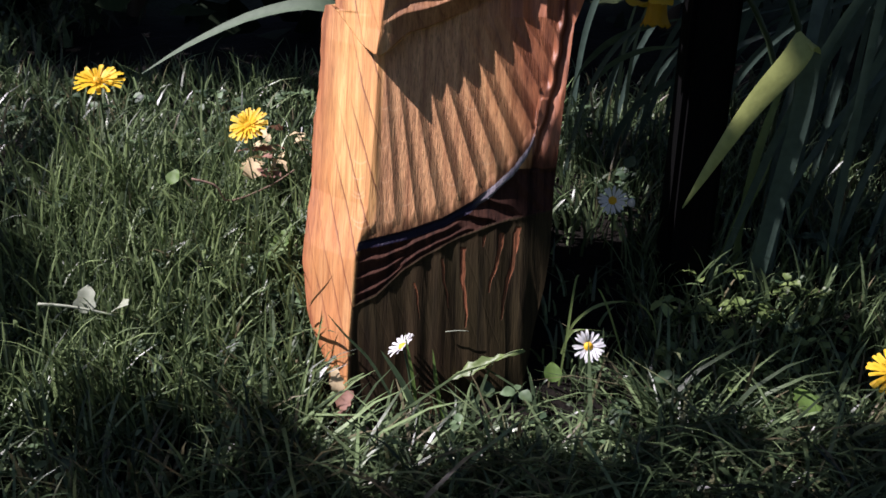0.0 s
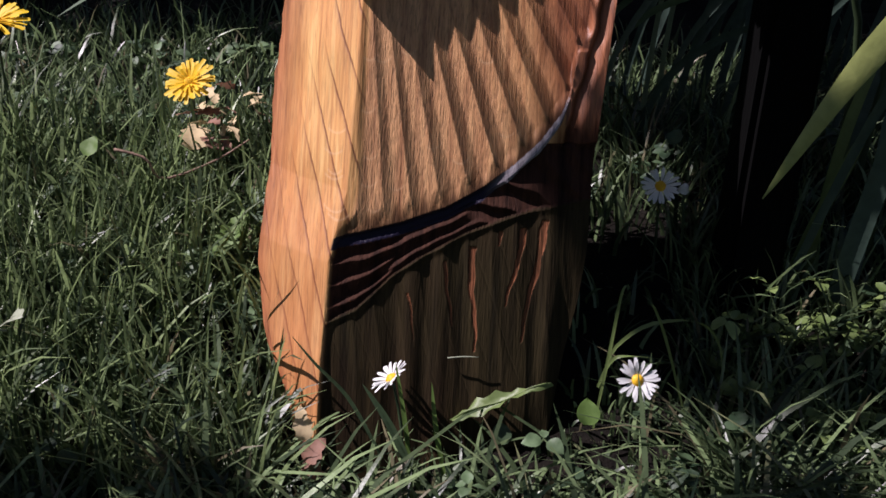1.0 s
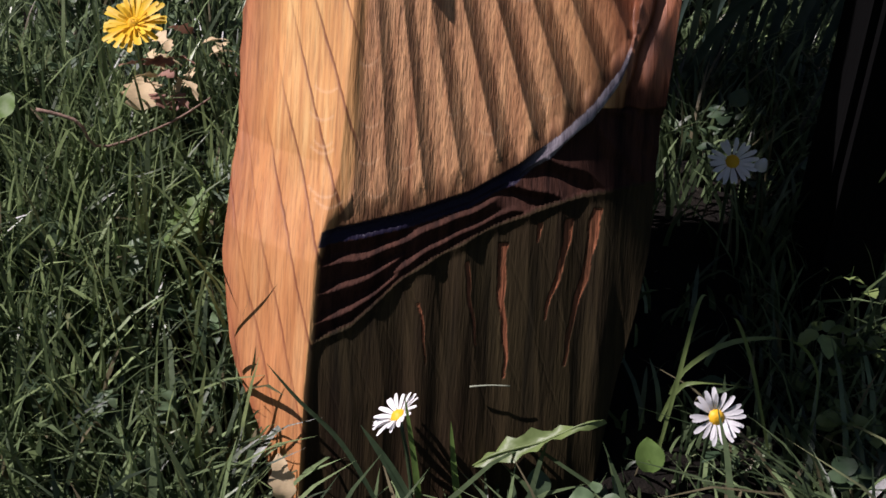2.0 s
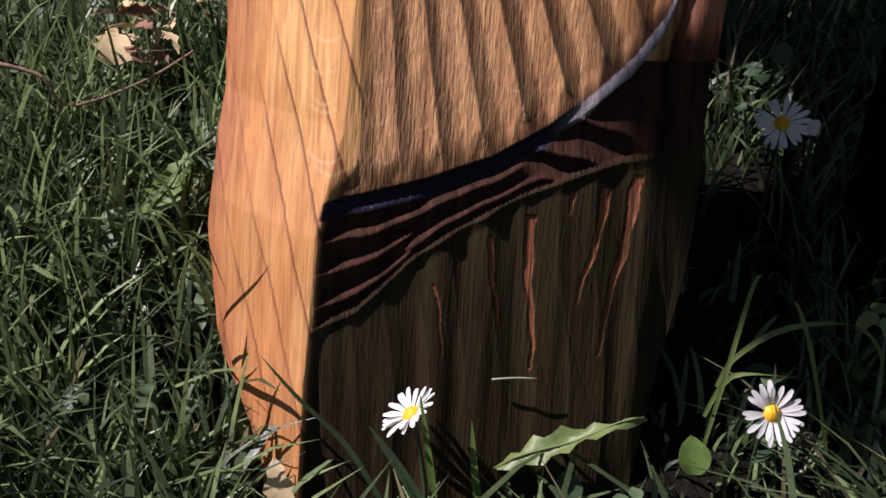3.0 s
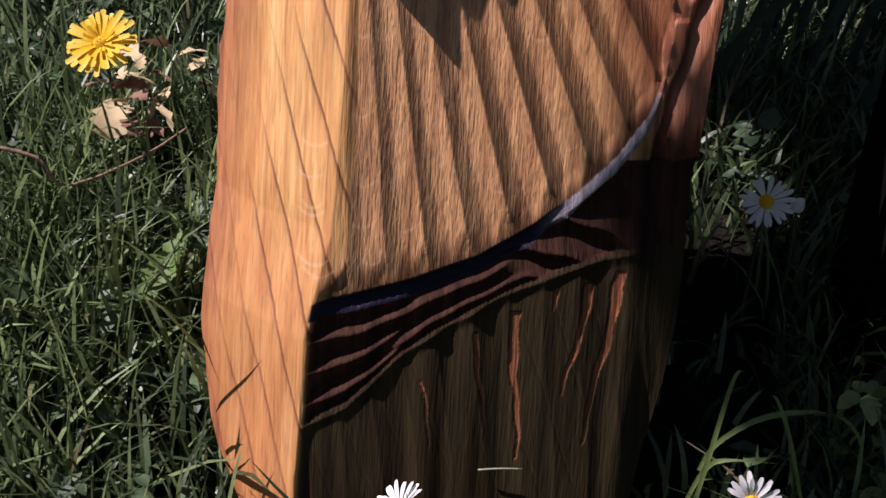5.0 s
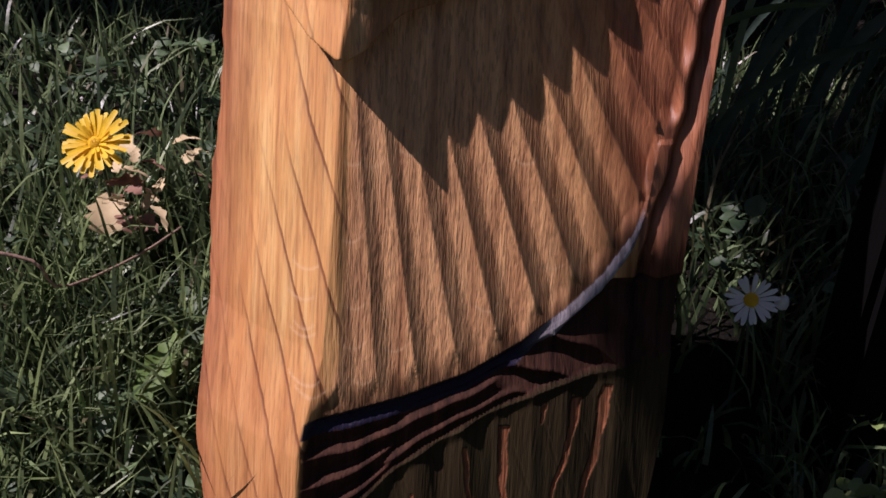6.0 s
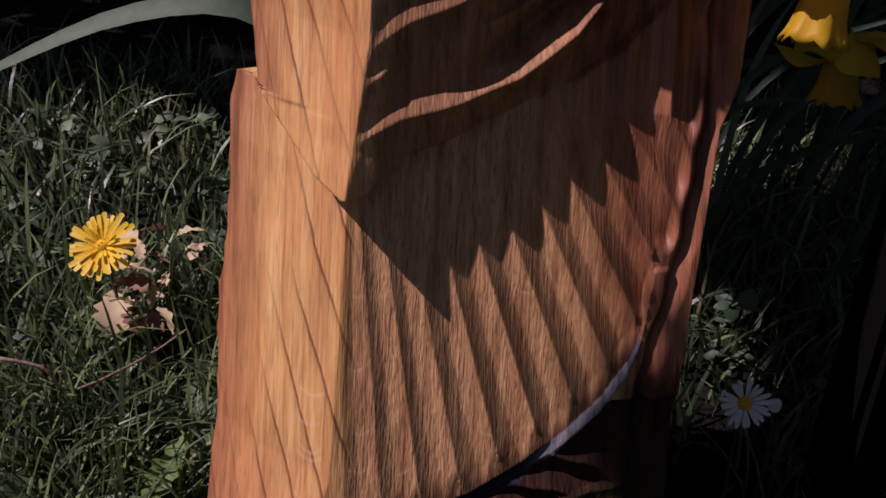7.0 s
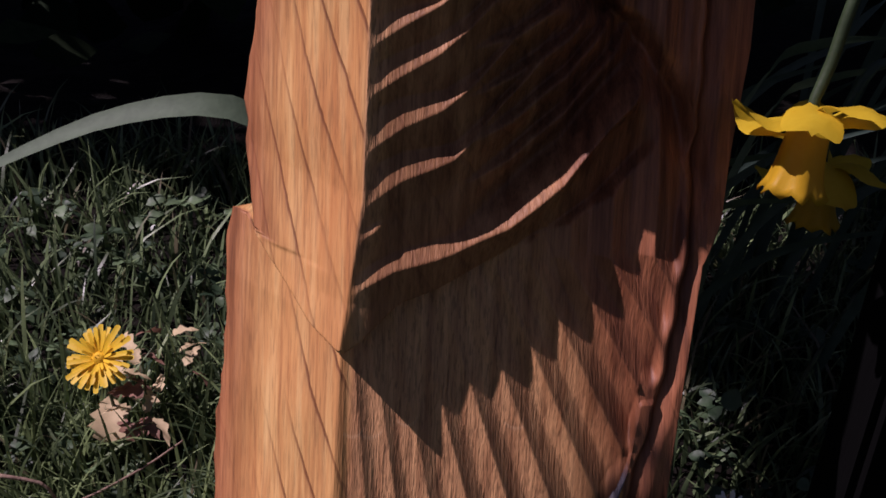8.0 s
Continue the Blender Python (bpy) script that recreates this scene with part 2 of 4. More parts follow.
def broad_leaf(length, width, teeth=0, curl=0.2, rows=12, depth=0.25):
    """A flat leaf along +y from the origin, with a toothed rim and a hollow along its middle."""
    verts, faces = [], []
    for i in range(rows + 1):
        u = i / rows
        w = width / 2 * math.sin(math.pi * min(1, 0.04 + 0.96 * u) ** 0.8) ** 0.75
        if teeth:
            w *= 1 - depth * (0.5 + 0.5 * math.cos(2 * math.pi * teeth * u))
        z = curl * length * u * u * -0.6
        for s in (-1, -0.5, 0, 0.5, 1):
            verts.append((s * w, u * length, z + abs(s) * 0.22 * w + 0.03 * length * math.sin(9 * u + 2 * s)))
    for i in range(rows):
        for j in range(4):
            a = 5 * i + j
            faces.append((a, a + 1, a + 6, a + 5))
    return verts, faces


# ---- ground ----
def build_ground():
    xs = np.concatenate([np.linspace(-40, -1, 14), np.linspace(-0.9, 0.9, 73), np.linspace(1, 40, 14)])
    ys = np.concatenate([np.linspace(-40, 0.2, 12), np.linspace(0.25, 1.6, 61), np.linspace(1.8, 60, 14)])
    verts = [(x, y, ground_z(x, y) + 0.004 * noise.noise(Vector((x * 30, y * 30, 0)))) for y in ys for x in xs]
    n = len(xs)
    faces = [(j * n + i, j * n + i + 1, (j + 1) * n + i + 1, (j + 1) * n + i) for j in range(len(ys) - 1) for i in range(n - 1)]
    tagged(mesh_object("ground", verts, faces, SOIL), "bare soil of a garden bank under grass, near-black as shade", "ground", kind="structure")


build_ground()


# ---- carved statue ----
def face_plane(x, z):
    return 0.138 * x + 0.373 * z + 0.669


def corner_x(z):
    return np.interp(z, (0.0, 0.07, 0.09, 0.116, 0.13, 0.15, 0.20, 0.25, 0.27, 0.30, 0.36, 0.7),
                     (-0.052, -0.051, -0.050, -0.049, -0.046, -0.041, -0.0385, -0.037, -0.034, -0.030, -0.029, -0.03))


def left_x(z):
    bumps = 0.0010 * np.abs(np.sin(64 * z + 1.5 * np.sin(21 * z))) + 0.0009 * np.sin(95 * z) + 0.0007 * np.sin(41 * z + 1) + 0.0008 * np.abs(np.sin(150 * z + 2 * np.sin(30 * z)))
    return bumps + np.interp(z, (0.0, 0.048, 0.065, 0.085, 0.10, 0.125, 0.195, 0.2156, 0.235, 0.2715, 0.2730, 0.300, 0.307, 0.3135, 0.355, 0.5, 0.7),
                     (-0.056, -0.0705, -0.083, -0.0895, -0.0915, -0.0905, -0.0895, -0.0865, -0.0845, -0.0842, -0.0735, -0.0775, -0.0762, -0.0777, -0.073, -0.075, -0.06))


def right_x(z):
    return np.interp(z, (0.0, 0.068, 0.095, 0.118, 0.161, 0.206, 0.265, 0.28, 0.338, 0.45, 0.7),
                     (0.064, 0.075, 0.081, 0.084, 0.085, 0.089, 0.095, 0.101, 0.109, 0.112, 0.08))


def cord_z(x):
    return np.interp(x, (-0.06, -0.0495, -0.0338, -0.0132, 0.0095, 0.0283, 0.0433, 0.0562, 0.0668, 0.0705, 0.074),
                     (0.122, 0.1242, 0.1268, 0.1312, 0.1383, 0.1482, 0.1591, 0.1708, 0.1850, 0.195, 0.218))


def band_z(x):
    return np.interp(x, (-0.06, -0.050, -0.034, -0.0158, -0.0047, 0.0199, 0.0449, 0.0705, 0.09),
                     (0.082, 0.0863, 0.0933, 0.1095, 0.1166, 0.1292, 0.1382, 0.1437, 0.146))


def tool_marks(x, z):
    """Pale curved nicks that the gouge left across the flutes."""
    m = np.zeros_like(x)
    for x0, z0, h in ((-0.0486, 0.1755, 0.005), (-0.0496, 0.1654, 0.005), (-0.0486, 0.1560, 0.004), (-0.0490, 0.1535, 0.005), (-0.0477, 0.1390, 0.006), (-0.0450, 0.1360, 0.006), (-0.032, 0.212, 0.0038),
                      (-0.0254, 0.211, 0.0038), (-0.032, 0.187, 0.0035), (-0.030, 0.165, 0.0038), (-0.030, 0.1517, 0.0040), (-0.0267, 0.1398, 0.0040), (-0.0128, 0.2148, 0.0038),
                      (-0.016, 0.150, 0.004), (0.002, 0.170, 0.004), (0.027, 0.211, 0.0042), (0.0387, 0.1754, 0.0042), (0.016, 0.163, 0.0045)):
        t = (x - x0) / h
        m = np.maximum(m, (np.abs(t) < 1) * np.clip(1.3 - np.abs(z - z0 - 0.0022 * t * t - 0.0006 * t) / 0.00055, 0, 1))
    return m


def feather_steps(x, z, dx):
    """Depth of the ledges between the wing's feathers, 0 on each feather's crest and 1 in its root."""
    foot = 0.247 + 0.0125 * smooth_step(-0.036, -0.014, x) * (1 - 0.75 * smooth_step(0.268, 0.292, 0.2595 + 4.8 * dx ** 2)) + 4.8 * dx ** 2
    first = np.interp(x, (-0.036, -0.019, 0.001, 0.020, 0.0394, 0.0552, 0.0662, 0.08), (0.2668, 0.2752, 0.2793, 0.2861, 0.2992, 0.3172, 0.3278, 0.342))
    upper = np.interp(x, (-0.028, -0.018, -0.0064, 0.0038, 0.0132, 0.03, 0.06), (0.3337, 0.3399, 0.3462, 0.354, 0.3629, 0.382, 0.42))
    # crest height, rise of the ledge at its broad end and its length
    ledges = ((first, 0.0040 + 0.0042 * smooth_step(0.006, 0.02, x) * (1 - smooth_step(0.058, 0.070, x)), 0.30, 0.82 * (1 - smooth_step(0.066, 0.072, x))),
              (np.interp(x, (-0.034, -0.0234, 0.02), (0.2850, 0.2905, 0.308)), 0.0016, 0.02, 0.55 * (1 - smooth_step(-0.027, -0.021, x))),
              (np.interp(x, (-0.030, -0.017, 0.0, 0.0116, 0.0192, 0.05), (0.2975, 0.306, 0.3116, 0.3221, 0.329, 0.36)), 0.0105, 0.044, 0.16 + 0.64 * (1 - smooth_step(0.014, 0.036, x))),
              (np.interp(x, (-0.030, -0.0174, -0.0042, 0.0084, 0.04), (0.3148, 0.3232, 0.3285, 0.3375, 0.368)), 0.0115, 0.042, 0.16 + 0.64 * (1 - smooth_step(0.006, 0.022, x))),
              (upper, 0.0075, 0.050, 0.80 * np.ones_like(x)),
              (upper + 0.0155, 0.0080, 0.026, 0.80 * np.ones_like(x)),
              (upper + 0.034, 0.0060, 0.03, 0.80 * np.ones_like(x)))
    knots, values = [foot], [np.ones_like(x)]
    for n, (crest, rise, length, deep) in enumerate(ledges):
        thick = 0.0014 + 1.1 * rise * np.clip(1 - (x + 0.034) / length, 0, 1)
        if n in (1, 2, 3):
            slack = 0.82 * np.clip((upper - crest) / (upper - first), 0, 1)
            part_in = np.clip(deep / 0.5, 0, 1)
        else:
            slack, part_in = 0.0, 1.0
        knots += [crest, crest + thick]
        values += [slack * (1 - part_in), slack * (1 - part_in) + deep * part_in]
    step = values[0] * 1.0
    for a, b, u, v in zip(knots, knots[1:], values, values[1:]):
        step = step + np.clip((z - a) / np.maximum(b - a, 0.0004), 0, 1) * (v - u)
    return step


def relief(x, z):
    """How far the carving lies behind (plus) or before (minus) the slanting face, and its stain with painted shade."""
    xc = corner_x(z)
    inner = smooth_step(0.0, 0.005, x - xc)
    d = np.zeros_like(x)
    # long flutes of the tail fan
    zz = np.minimum(z, 0.27) - 0.2
    b = 0.0085 - 0.065 * zz
    i = (-b + np.sqrt(np.maximum(b * b + 0.0024 * (x + 0.0375 + 0.04 * zz), 0))) / 0.0012
    k = np.floor(i)
    t = i - k
    above = z - cord_z(x)
    end = smooth_step(0.002, 0.011, above - 0.004 * (2 * t - 0.9) ** 2)
    wide = 0.0085 + 0.0012 * i - 0.065 * zz
    edge_x = np.interp(z, (0.16, 0.180, 0.192, 0.212, 0.2275, 0.265, 0.31), (0.066, 0.0682, 0.0712, 0.0772, 0.0810, 0.0866, 0.0895)) + 0.0008 * np.abs(np.sin(np.pi * i)) + 0.0004 * np.sin(310 * z)
    flute = np.where(i > 0, 1.0, 0.0) * end * (1 - smooth_step(-0.0045, -0.0005, x - edge_x))
    cut = 0.40 + 0.05 * np.clip((k - 0.5) / 4.5, 0, 1) + 0.03 * np.sin(2.3 * k)
    scoop = np.where(t < cut, 1 - np.maximum(1 - t / cut, 0) ** 1.45, 0.55 * (1 - (t - cut) / (1 - cut)) + 0.45 * np.cos(0.5 * np.pi * (t - cut) / (1 - cut))) * (np.interp(k, (0, 1, 2, 3, 5, 6, 8), (0.105, 0.12, 0.150, 0.18, 0.24, 0.29, 0.34)) + 0.012 * np.sin(1.7 * k)) * wide * (1 - 0.25 * smooth_step(0.20, 0.25, z))
    d += flute * scoop
    d += np.where(above > 0, (1 - end) * 0.0015, 0)
    rim = smooth_step(0.0, 0.0025, x - edge_x) * (z > 0.172)
    strip = np.maximum(x - edge_x, 0)
    d = d * (1 - rim) + rim * (0.0034 - 0.0052 * smooth_step(0.0015, 0.0095, strip))
    # wing above the fan, its feathers cut in like steps
    dx = np.maximum(x + 0.035, 0)
    w = (z - 0.2470 - 0.0125 * smooth_step(-0.036, -0.014, x) * (1 - 0.75 * smooth_step(0.268, 0.292, z)) - 4.8 * dx ** 2) / (0.0155 + 1.8 * dx ** 2)
    left_edge = np.interp(x, (-0.09, -0.0735, -0.060, -0.0487, -0.038), (0.285, 0.273, 0.2616, 0.2525, 0.248))
    w = np.where(x < -0.036, (z - left_edge) / 0.0155, w)
    right_cut = 1 - smooth_step(-0.004, 0.006, x - np.interp(z, (0.25, 0.30, 0.335, 0.36, 0.42), (0.076, 0.071, 0.066, 0.048, 0.02)))
    wing = smooth_step(-0.04, 0.10, w) * right_cut
    step = feather_steps(x, z, dx)
    # the scoops start shallow at the corner and deepen to the right
    scoop_in = np.interp(x, (-0.036, -0.026, -0.008, 0.010, 0.030), (0.0022, 0.0030, 0.0044, 0.0070, 0.0105))
    proud = -np.interp(x, (-0.037, -0.005, 0.02, 0.045, 0.066, 0.08), (0.0148, 0.0128, 0.0068, 0.0012, 0.0, 0.0))
    proud = proud - 0.15 * np.clip(z - 0.265, 0, 0.15) * (1 - 0.65 * smooth_step(0.0, 0.06, x) - 0.28 * smooth_step(0.045, 0.068, x) * (1 - smooth_step(0.312, 0.330, z)))
    # small bulge added out of view to shade the upper feathers
    proud = proud - 0.012 * smooth_step(0.374, 0.392, z) * smooth_step(-0.022, -0.008, x) * (1 - smooth_step(0.012, 0.025, x))
    layer = (z - np.interp(x, (-0.036, -0.019, 0.001, 0.020, 0.0394, 0.0552, 0.0662, 0.08), (0.2668, 0.2752, 0.2793, 0.2861, 0.2992, 0.3172, 0.3278, 0.342)) - 0.0060) / (0.0150 - 0.05 * np.clip(x, 0, 0.06))
    saw = layer - np.floor(layer)
    proud = proud + 0.0068 * smooth_step(0.0, 0.12, saw) * (1 - smooth_step(0.12, 1.0, saw)) * (layer > 0) * smooth_step(0.002, 0.022, x) * (1 - smooth_step(0.36, 0.38, z))
    brow = np.interp(x, (0.001, 0.020, 0.0394, 0.0552, 0.0662, 0.08), (0.2793, 0.2861, 0.2992, 0.3172, 0.3278, 0.342))
    proud = proud + 0.0036 * smooth_step(0.003, 0.012, z - brow) * smooth_step(0.000, 0.032, x)
    proud = proud - 0.0048 * np.exp(-((z - brow - 0.0005) / 0.0055) ** 2) * smooth_step(0.004, 0.034, x) * (1 - smooth_step(0.068, 0.074, x))
    d = d * inner * (1 - wing) + wing * (proud + scoop_in * step * inner)
    # deep cut between the wing and the flank
    gap = x - np.interp(z, (0.264, 0.293, 0.3185, 0.3326, 0.3463, 0.3591, 0.42), (0.0905, 0.0900, 0.0805, 0.0705, 0.0590, 0.0385, 0.01))
    d += 0.0105 * np.exp(-(gap / 0.0070) ** 2) * smooth_step(0.268, 0.312, z)
    d += 0.006 * smooth_step(-0.004, 0.003, gap) * smooth_step(0.27, 0.31, z)
    # unseen swelling added over the wing to throw shade on the flank
    d -= 0.030 * smooth_step(0.400, 0.418, z) * smooth_step(0.026, 0.042, x)
    # the cord and the twisted band below it
    r = np.interp(x, (-0.049, 0.0, 0.03, 0.06, 0.075), (0.0027, 0.0031, 0.0028, 0.0020, 0.0010))
    slope = np.interp(x, (-0.05, 0.0, 0.03, 0.06, 0.072), (1.03, 1.06, 1.15, 1.35, 1.6))
    q = above / slope / r
    bead = np.maximum(1 - q * q, 0) ** 0.7 * (x < 0.0735)
    d -= bead * r * inner * (0.75 - 1.55 * (1 - smooth_step(0.030, 0.050, x)))
    top_z = np.minimum(cord_z(x), 0.173)
    below = z < top_z
    room = np.maximum(top_z - band_z(x), 0.004)
    v = (top_z - z) / room
    in_band = below & (v < 1)
    wob = 0.06 * np.sin(120 * x + 60 * z) + 0.03 * np.sin(410 * x + 90 * z)

    def gouges(phase, sharp):
        f = phase + wob - np.floor(phase + wob)
        return np.where(f < sharp, f / sharp, (1 - f) / (1 - sharp)) ** 0.8

    vc = np.clip(v, 0, 1)
    left = 1 - smooth_step(-0.016, -0.006, x + 0.010 * vc)
    right = smooth_step(0.010, 0.022, x - 0.012 * vc)
    fan = gouges(3.6 * v - 9 * (x + 0.05) + 60 * (x + 0.05) ** 2, 0.82)
    along = gouges(2.3 * v + 0.2, 0.80)
    arcs = gouges((x - 0.026 * vc ** 1.35 - 0.006) / 0.0165, 0.58) * smooth_step(0.02, 0.16, vc)
    twist = 0.0044 * (left * fan + (1 - left) * (1 - right) * 0.7 * along + right * 0.95 * arcs)
    twist = twist * smooth_step(0, 0.0035, -above) * inner * smooth_step(0.004, 0.014, room) * (1 - 0.35 * smooth_step(0.050, 0.075, x))
    d = np.where(in_band, d + (twist + 0.001) * inner, d)
    low = below & (v >= 1)
    drop = band_z(x) - z
    ridge = x + 0.10 * (z - 0.1) + 0.0015 * np.sin(70 * z)
    rt = ridge / 0.0125 - np.floor(ridge / 0.0125)
    under = 0.0014 * smooth_step(-0.001, 0.005, drop) * np.exp(-np.maximum(drop, 0) / 0.035) + 0.06 * drop
    under = under * smooth_step(0.0, 0.004, x - xc) + 0.0005 * (4 * rt * (1 - rt)) ** 0.8 * inner + 0.0007 * np.sin(260 * x + 9 * z + 2 * np.sin(90 * x)) * inner
    d = np.where(low, d + under, d)
    above = np.where(x > 0.069, np.maximum(above, z - 0.173), above)
    stain_shade = np.maximum(np.where(below, 1.0, 0.0) * smooth_step(0.0, 0.003, x - xc), 0.22 * wing * smooth_step(0.003, 0.010, x - xc))
    grime = (above > 0) * (1 - smooth_step(0.003, 0.015, above + 0.004 * np.sin(900 * x) * np.sin(410 * x + 2))) * smooth_step(0.0, 0.006, x - xc)
    # grime, and the groove past the rim darkened in colour as shade
    stain_shade = np.maximum(np.maximum(stain_shade, 0.85 * grime), 0.80 * rim * (1 - smooth_step(0.001, 0.0045, strip)))
    stain_shade = np.maximum(stain_shade, 0.85 * smooth_step(0.060, 0.066, x) * (1 - smooth_step(0.168, 0.196, z)) * (z > 0.150) * (z < cord_z(x)))
    lower = np.where(low, 1.0, 0.0) * smooth_step(0.0, 0.003, x - xc)
    cord = np.where(np.abs(q) < 1.05, 1.0, 0.0) * (x < 0.0735) * (1 - smooth_step(0.190, 0.200, z)) * smooth_step(0, 0.0015, x - xc + 0.001)
    carved = smooth_step(0.0, 0.004, x - np.interp(z, (0.1, 0.125, 0.15, 0.3), (-0.049, -0.043, -0.037, -0.034))) * (above > 0)
    red = np.maximum(np.maximum(rim, 0.70 * wing * smooth_step(0.003, 0.010, x - xc)), smooth_step(0.012, 0.064, x + 0.25 * (z - 0.25)) * (above > 0))
    # worn places where the stain is scraped off
    bare = np.zeros_like(x)
    for x0, z0, x1, z1, h in ((0.0233, 0.1225, 0.0280, 0.070, 0.0018), (0.0510, 0.1315, 0.0428, 0.093, 0.0016), (0.0620, 0.1355, 0.0512, 0.075, 0.0020), (0.0104, 0.1160, 0.0150, 0.083, 0.0008), (-0.008, 0.100, -0.004, 0.076, 0.0005), (0.0390, 0.1300, 0.0370, 0.123, 0.0009)):
        u = np.clip((z - z0) / (z1 - z0), 0, 1)
        near = np.abs(x - (x0 + (x1 - x0) * u) - 0.0006 * np.sin(160 * z + 40 * x0) - 0.0003 * np.sin(420 * z)) / (1.2 * h * (1 - 0.75 * u) * (0.92 + 0.12 * np.sin(310 * z)))
        bare = np.maximum(bare, (near < 1) * (z < z0) * (z > z1) * 1.0)
    d += 0.0005 * bare
    marks = tool_marks(x, z)
    return d, dict(stain_shade=stain_shade, lower=lower, cord=cord, carved=carved * (1 - 0.85 * red), red=red, bare=bare * lower, marks=marks, sheen=cord * smooth_step(0.026, 0.052, x) * (1 - smooth_step(0.183, 0.196, z)))


def build_statue():
    zs = np.concatenate([np.linspace(-0.01, 0.035, 14), np.linspace(0.036, 0.374, 520), np.linspace(0.377, 0.66, 50)])
    nf, nl = 340, 70
    rows, attrs = [], {k: [] for k in ("stain_shade", "lower", "cord", "carved", "red", "bare", "marks", "sheen")}
    for z in zs:
        top = 1 - 0.55 * smooth_step(0.56, 0.66, z) ** 2
        xc, xl, xr = corner_x(z) * top, left_x(z) * top, right_x(z) * top
        xf = np.linspace(xc, xr, nf)
        zf = np.full(nf, z)
        d, a = relief(xf, zf)
        # the face rolls back towards the flank
        roll = 0.0035 * smooth_step(0.86, 1.0, np.linspace(0, 1, nf)) ** 2
        lean = face_plane(0, min(z, 0.40)) - face_plane(0, 0) + (z - min(z, 0.40)) * 0.1
        yf = 0.138 * xf + 0.669 + lean + d + roll
        xs_l = np.linspace(xl, xc, nl, endpoint=False)
        u = (xc - xs_l) / (xc - xl)
        edge = np.interp(xs_l, (-0.09, -0.0735, -0.060, -0.0487, -0.038), (0.285, 0.273, 0.2616, 0.2525, 0.248))
        over = smooth_step(-0.0006, 0.0012, z - edge) if z < 0.37 else np.ones(nl)
        y_flat = 0.138 * xc + 0.669 + lean
        yl = y_flat - over * (0.0148 + 0.15 * np.clip(z - 0.265, 0, 0.15)) * (1 - 0.55 * np.clip((xc - xs_l) / 0.05, 0, 1))
        wave = 0.0009 * np.sin(38 * z + 9 * u) + 0.0007 * np.sin(120 * z + 4)
        yl = yl + (xc - xs_l) * 0.72 + 0.006 * ((xc - xs_l) / 0.045) ** 3 + wave * np.sin(np.pi * np.clip(u, 0, 1))
        back_r = max(0.770 + lean * 0.45, yf[-1] + 0.026)
        back_l = max(0.762 + lean * 0.38, yl[0] + 0.006)
        side_l = np.linspace(0, 1, 10)[1:]
        x_sl, y_sl = xl + 0.012 * side_l, yl[0] + (back_l - yl[0]) * side_l
        side_r = np.linspace(0, 1, 12)[1:]
        x_sr, y_sr = xr - 0.02 * side_r ** 2, yf[-1] + (back_r - yf[-1]) * side_r
        bx = np.linspace(x_sr[-1], x_sl[-1], 12)[1:-1]
        by = np.linspace(back_r, back_l, 12)[1:-1] + 0.004 * np.sin(np.linspace(0, np.pi, 12)[1:-1])
        x = np.concatenate([xs_l, xf, x_sr, bx, x_sl[::-1]])
        y = np.concatenate([yl, yf, y_sr, by, y_sl[::-1]])
        rows.append(np.stack([x, y, np.full(len(x), z)], 1))
        for key in attrs:
            edge_value = a[key][-1] if key in ("red", "lower") else 0.0
            attrs[key].append(np.concatenate([tool_marks(xs_l, np.full(nl, z)) if key == "marks" else np.maximum(0.8 * smooth_step(0.55, 1.0, u), 0.40 * (1 - smooth_step(0.06, 0.19, z))) if key == "red" else np.zeros(nl), a[key], np.full(len(x_sr), max(edge_value, 0.0)), np.zeros(len(bx) + len(x_sl))]))
    n = len(rows[0])
    verts = np.concatenate(rows)
    r, c = np.meshgrid(np.arange(len(zs) - 1), np.arange(n), indexing="ij")
    c2 = (c + 1) % n
    quads = np.stack([r * n + c, r * n + c2, (r + 1) * n + c2, (r + 1) * n + c], -1).reshape(-1, 4)
    last = (len(zs) - 1) * n
    faces = quads.tolist() + [list(range(n - 1, -1, -1)), [last + j for j in range(n)]]
    ob = mesh_object("carved_statue", verts, faces, WOOD)
    for key, vals in attrs.items():
        at = ob.data.attributes.new(key, "FLOAT", "POINT")
        at.data.foreach_set("value", np.concatenate(vals).astype(np.float32))
    tagged(ob, "oiled orange-brown wooden statue with carved wing and fluted tail", "statue")


build_statue()


# ---- grass ----
def in_statue(x, y):
    return (x > -0.075) & (x < 0.080) & (y > 0.672 + 0.14 * np.maximum(x + 0.05, 0) + 0.75 * np.maximum(-0.05 - x, 0)) & (y < 0.80)


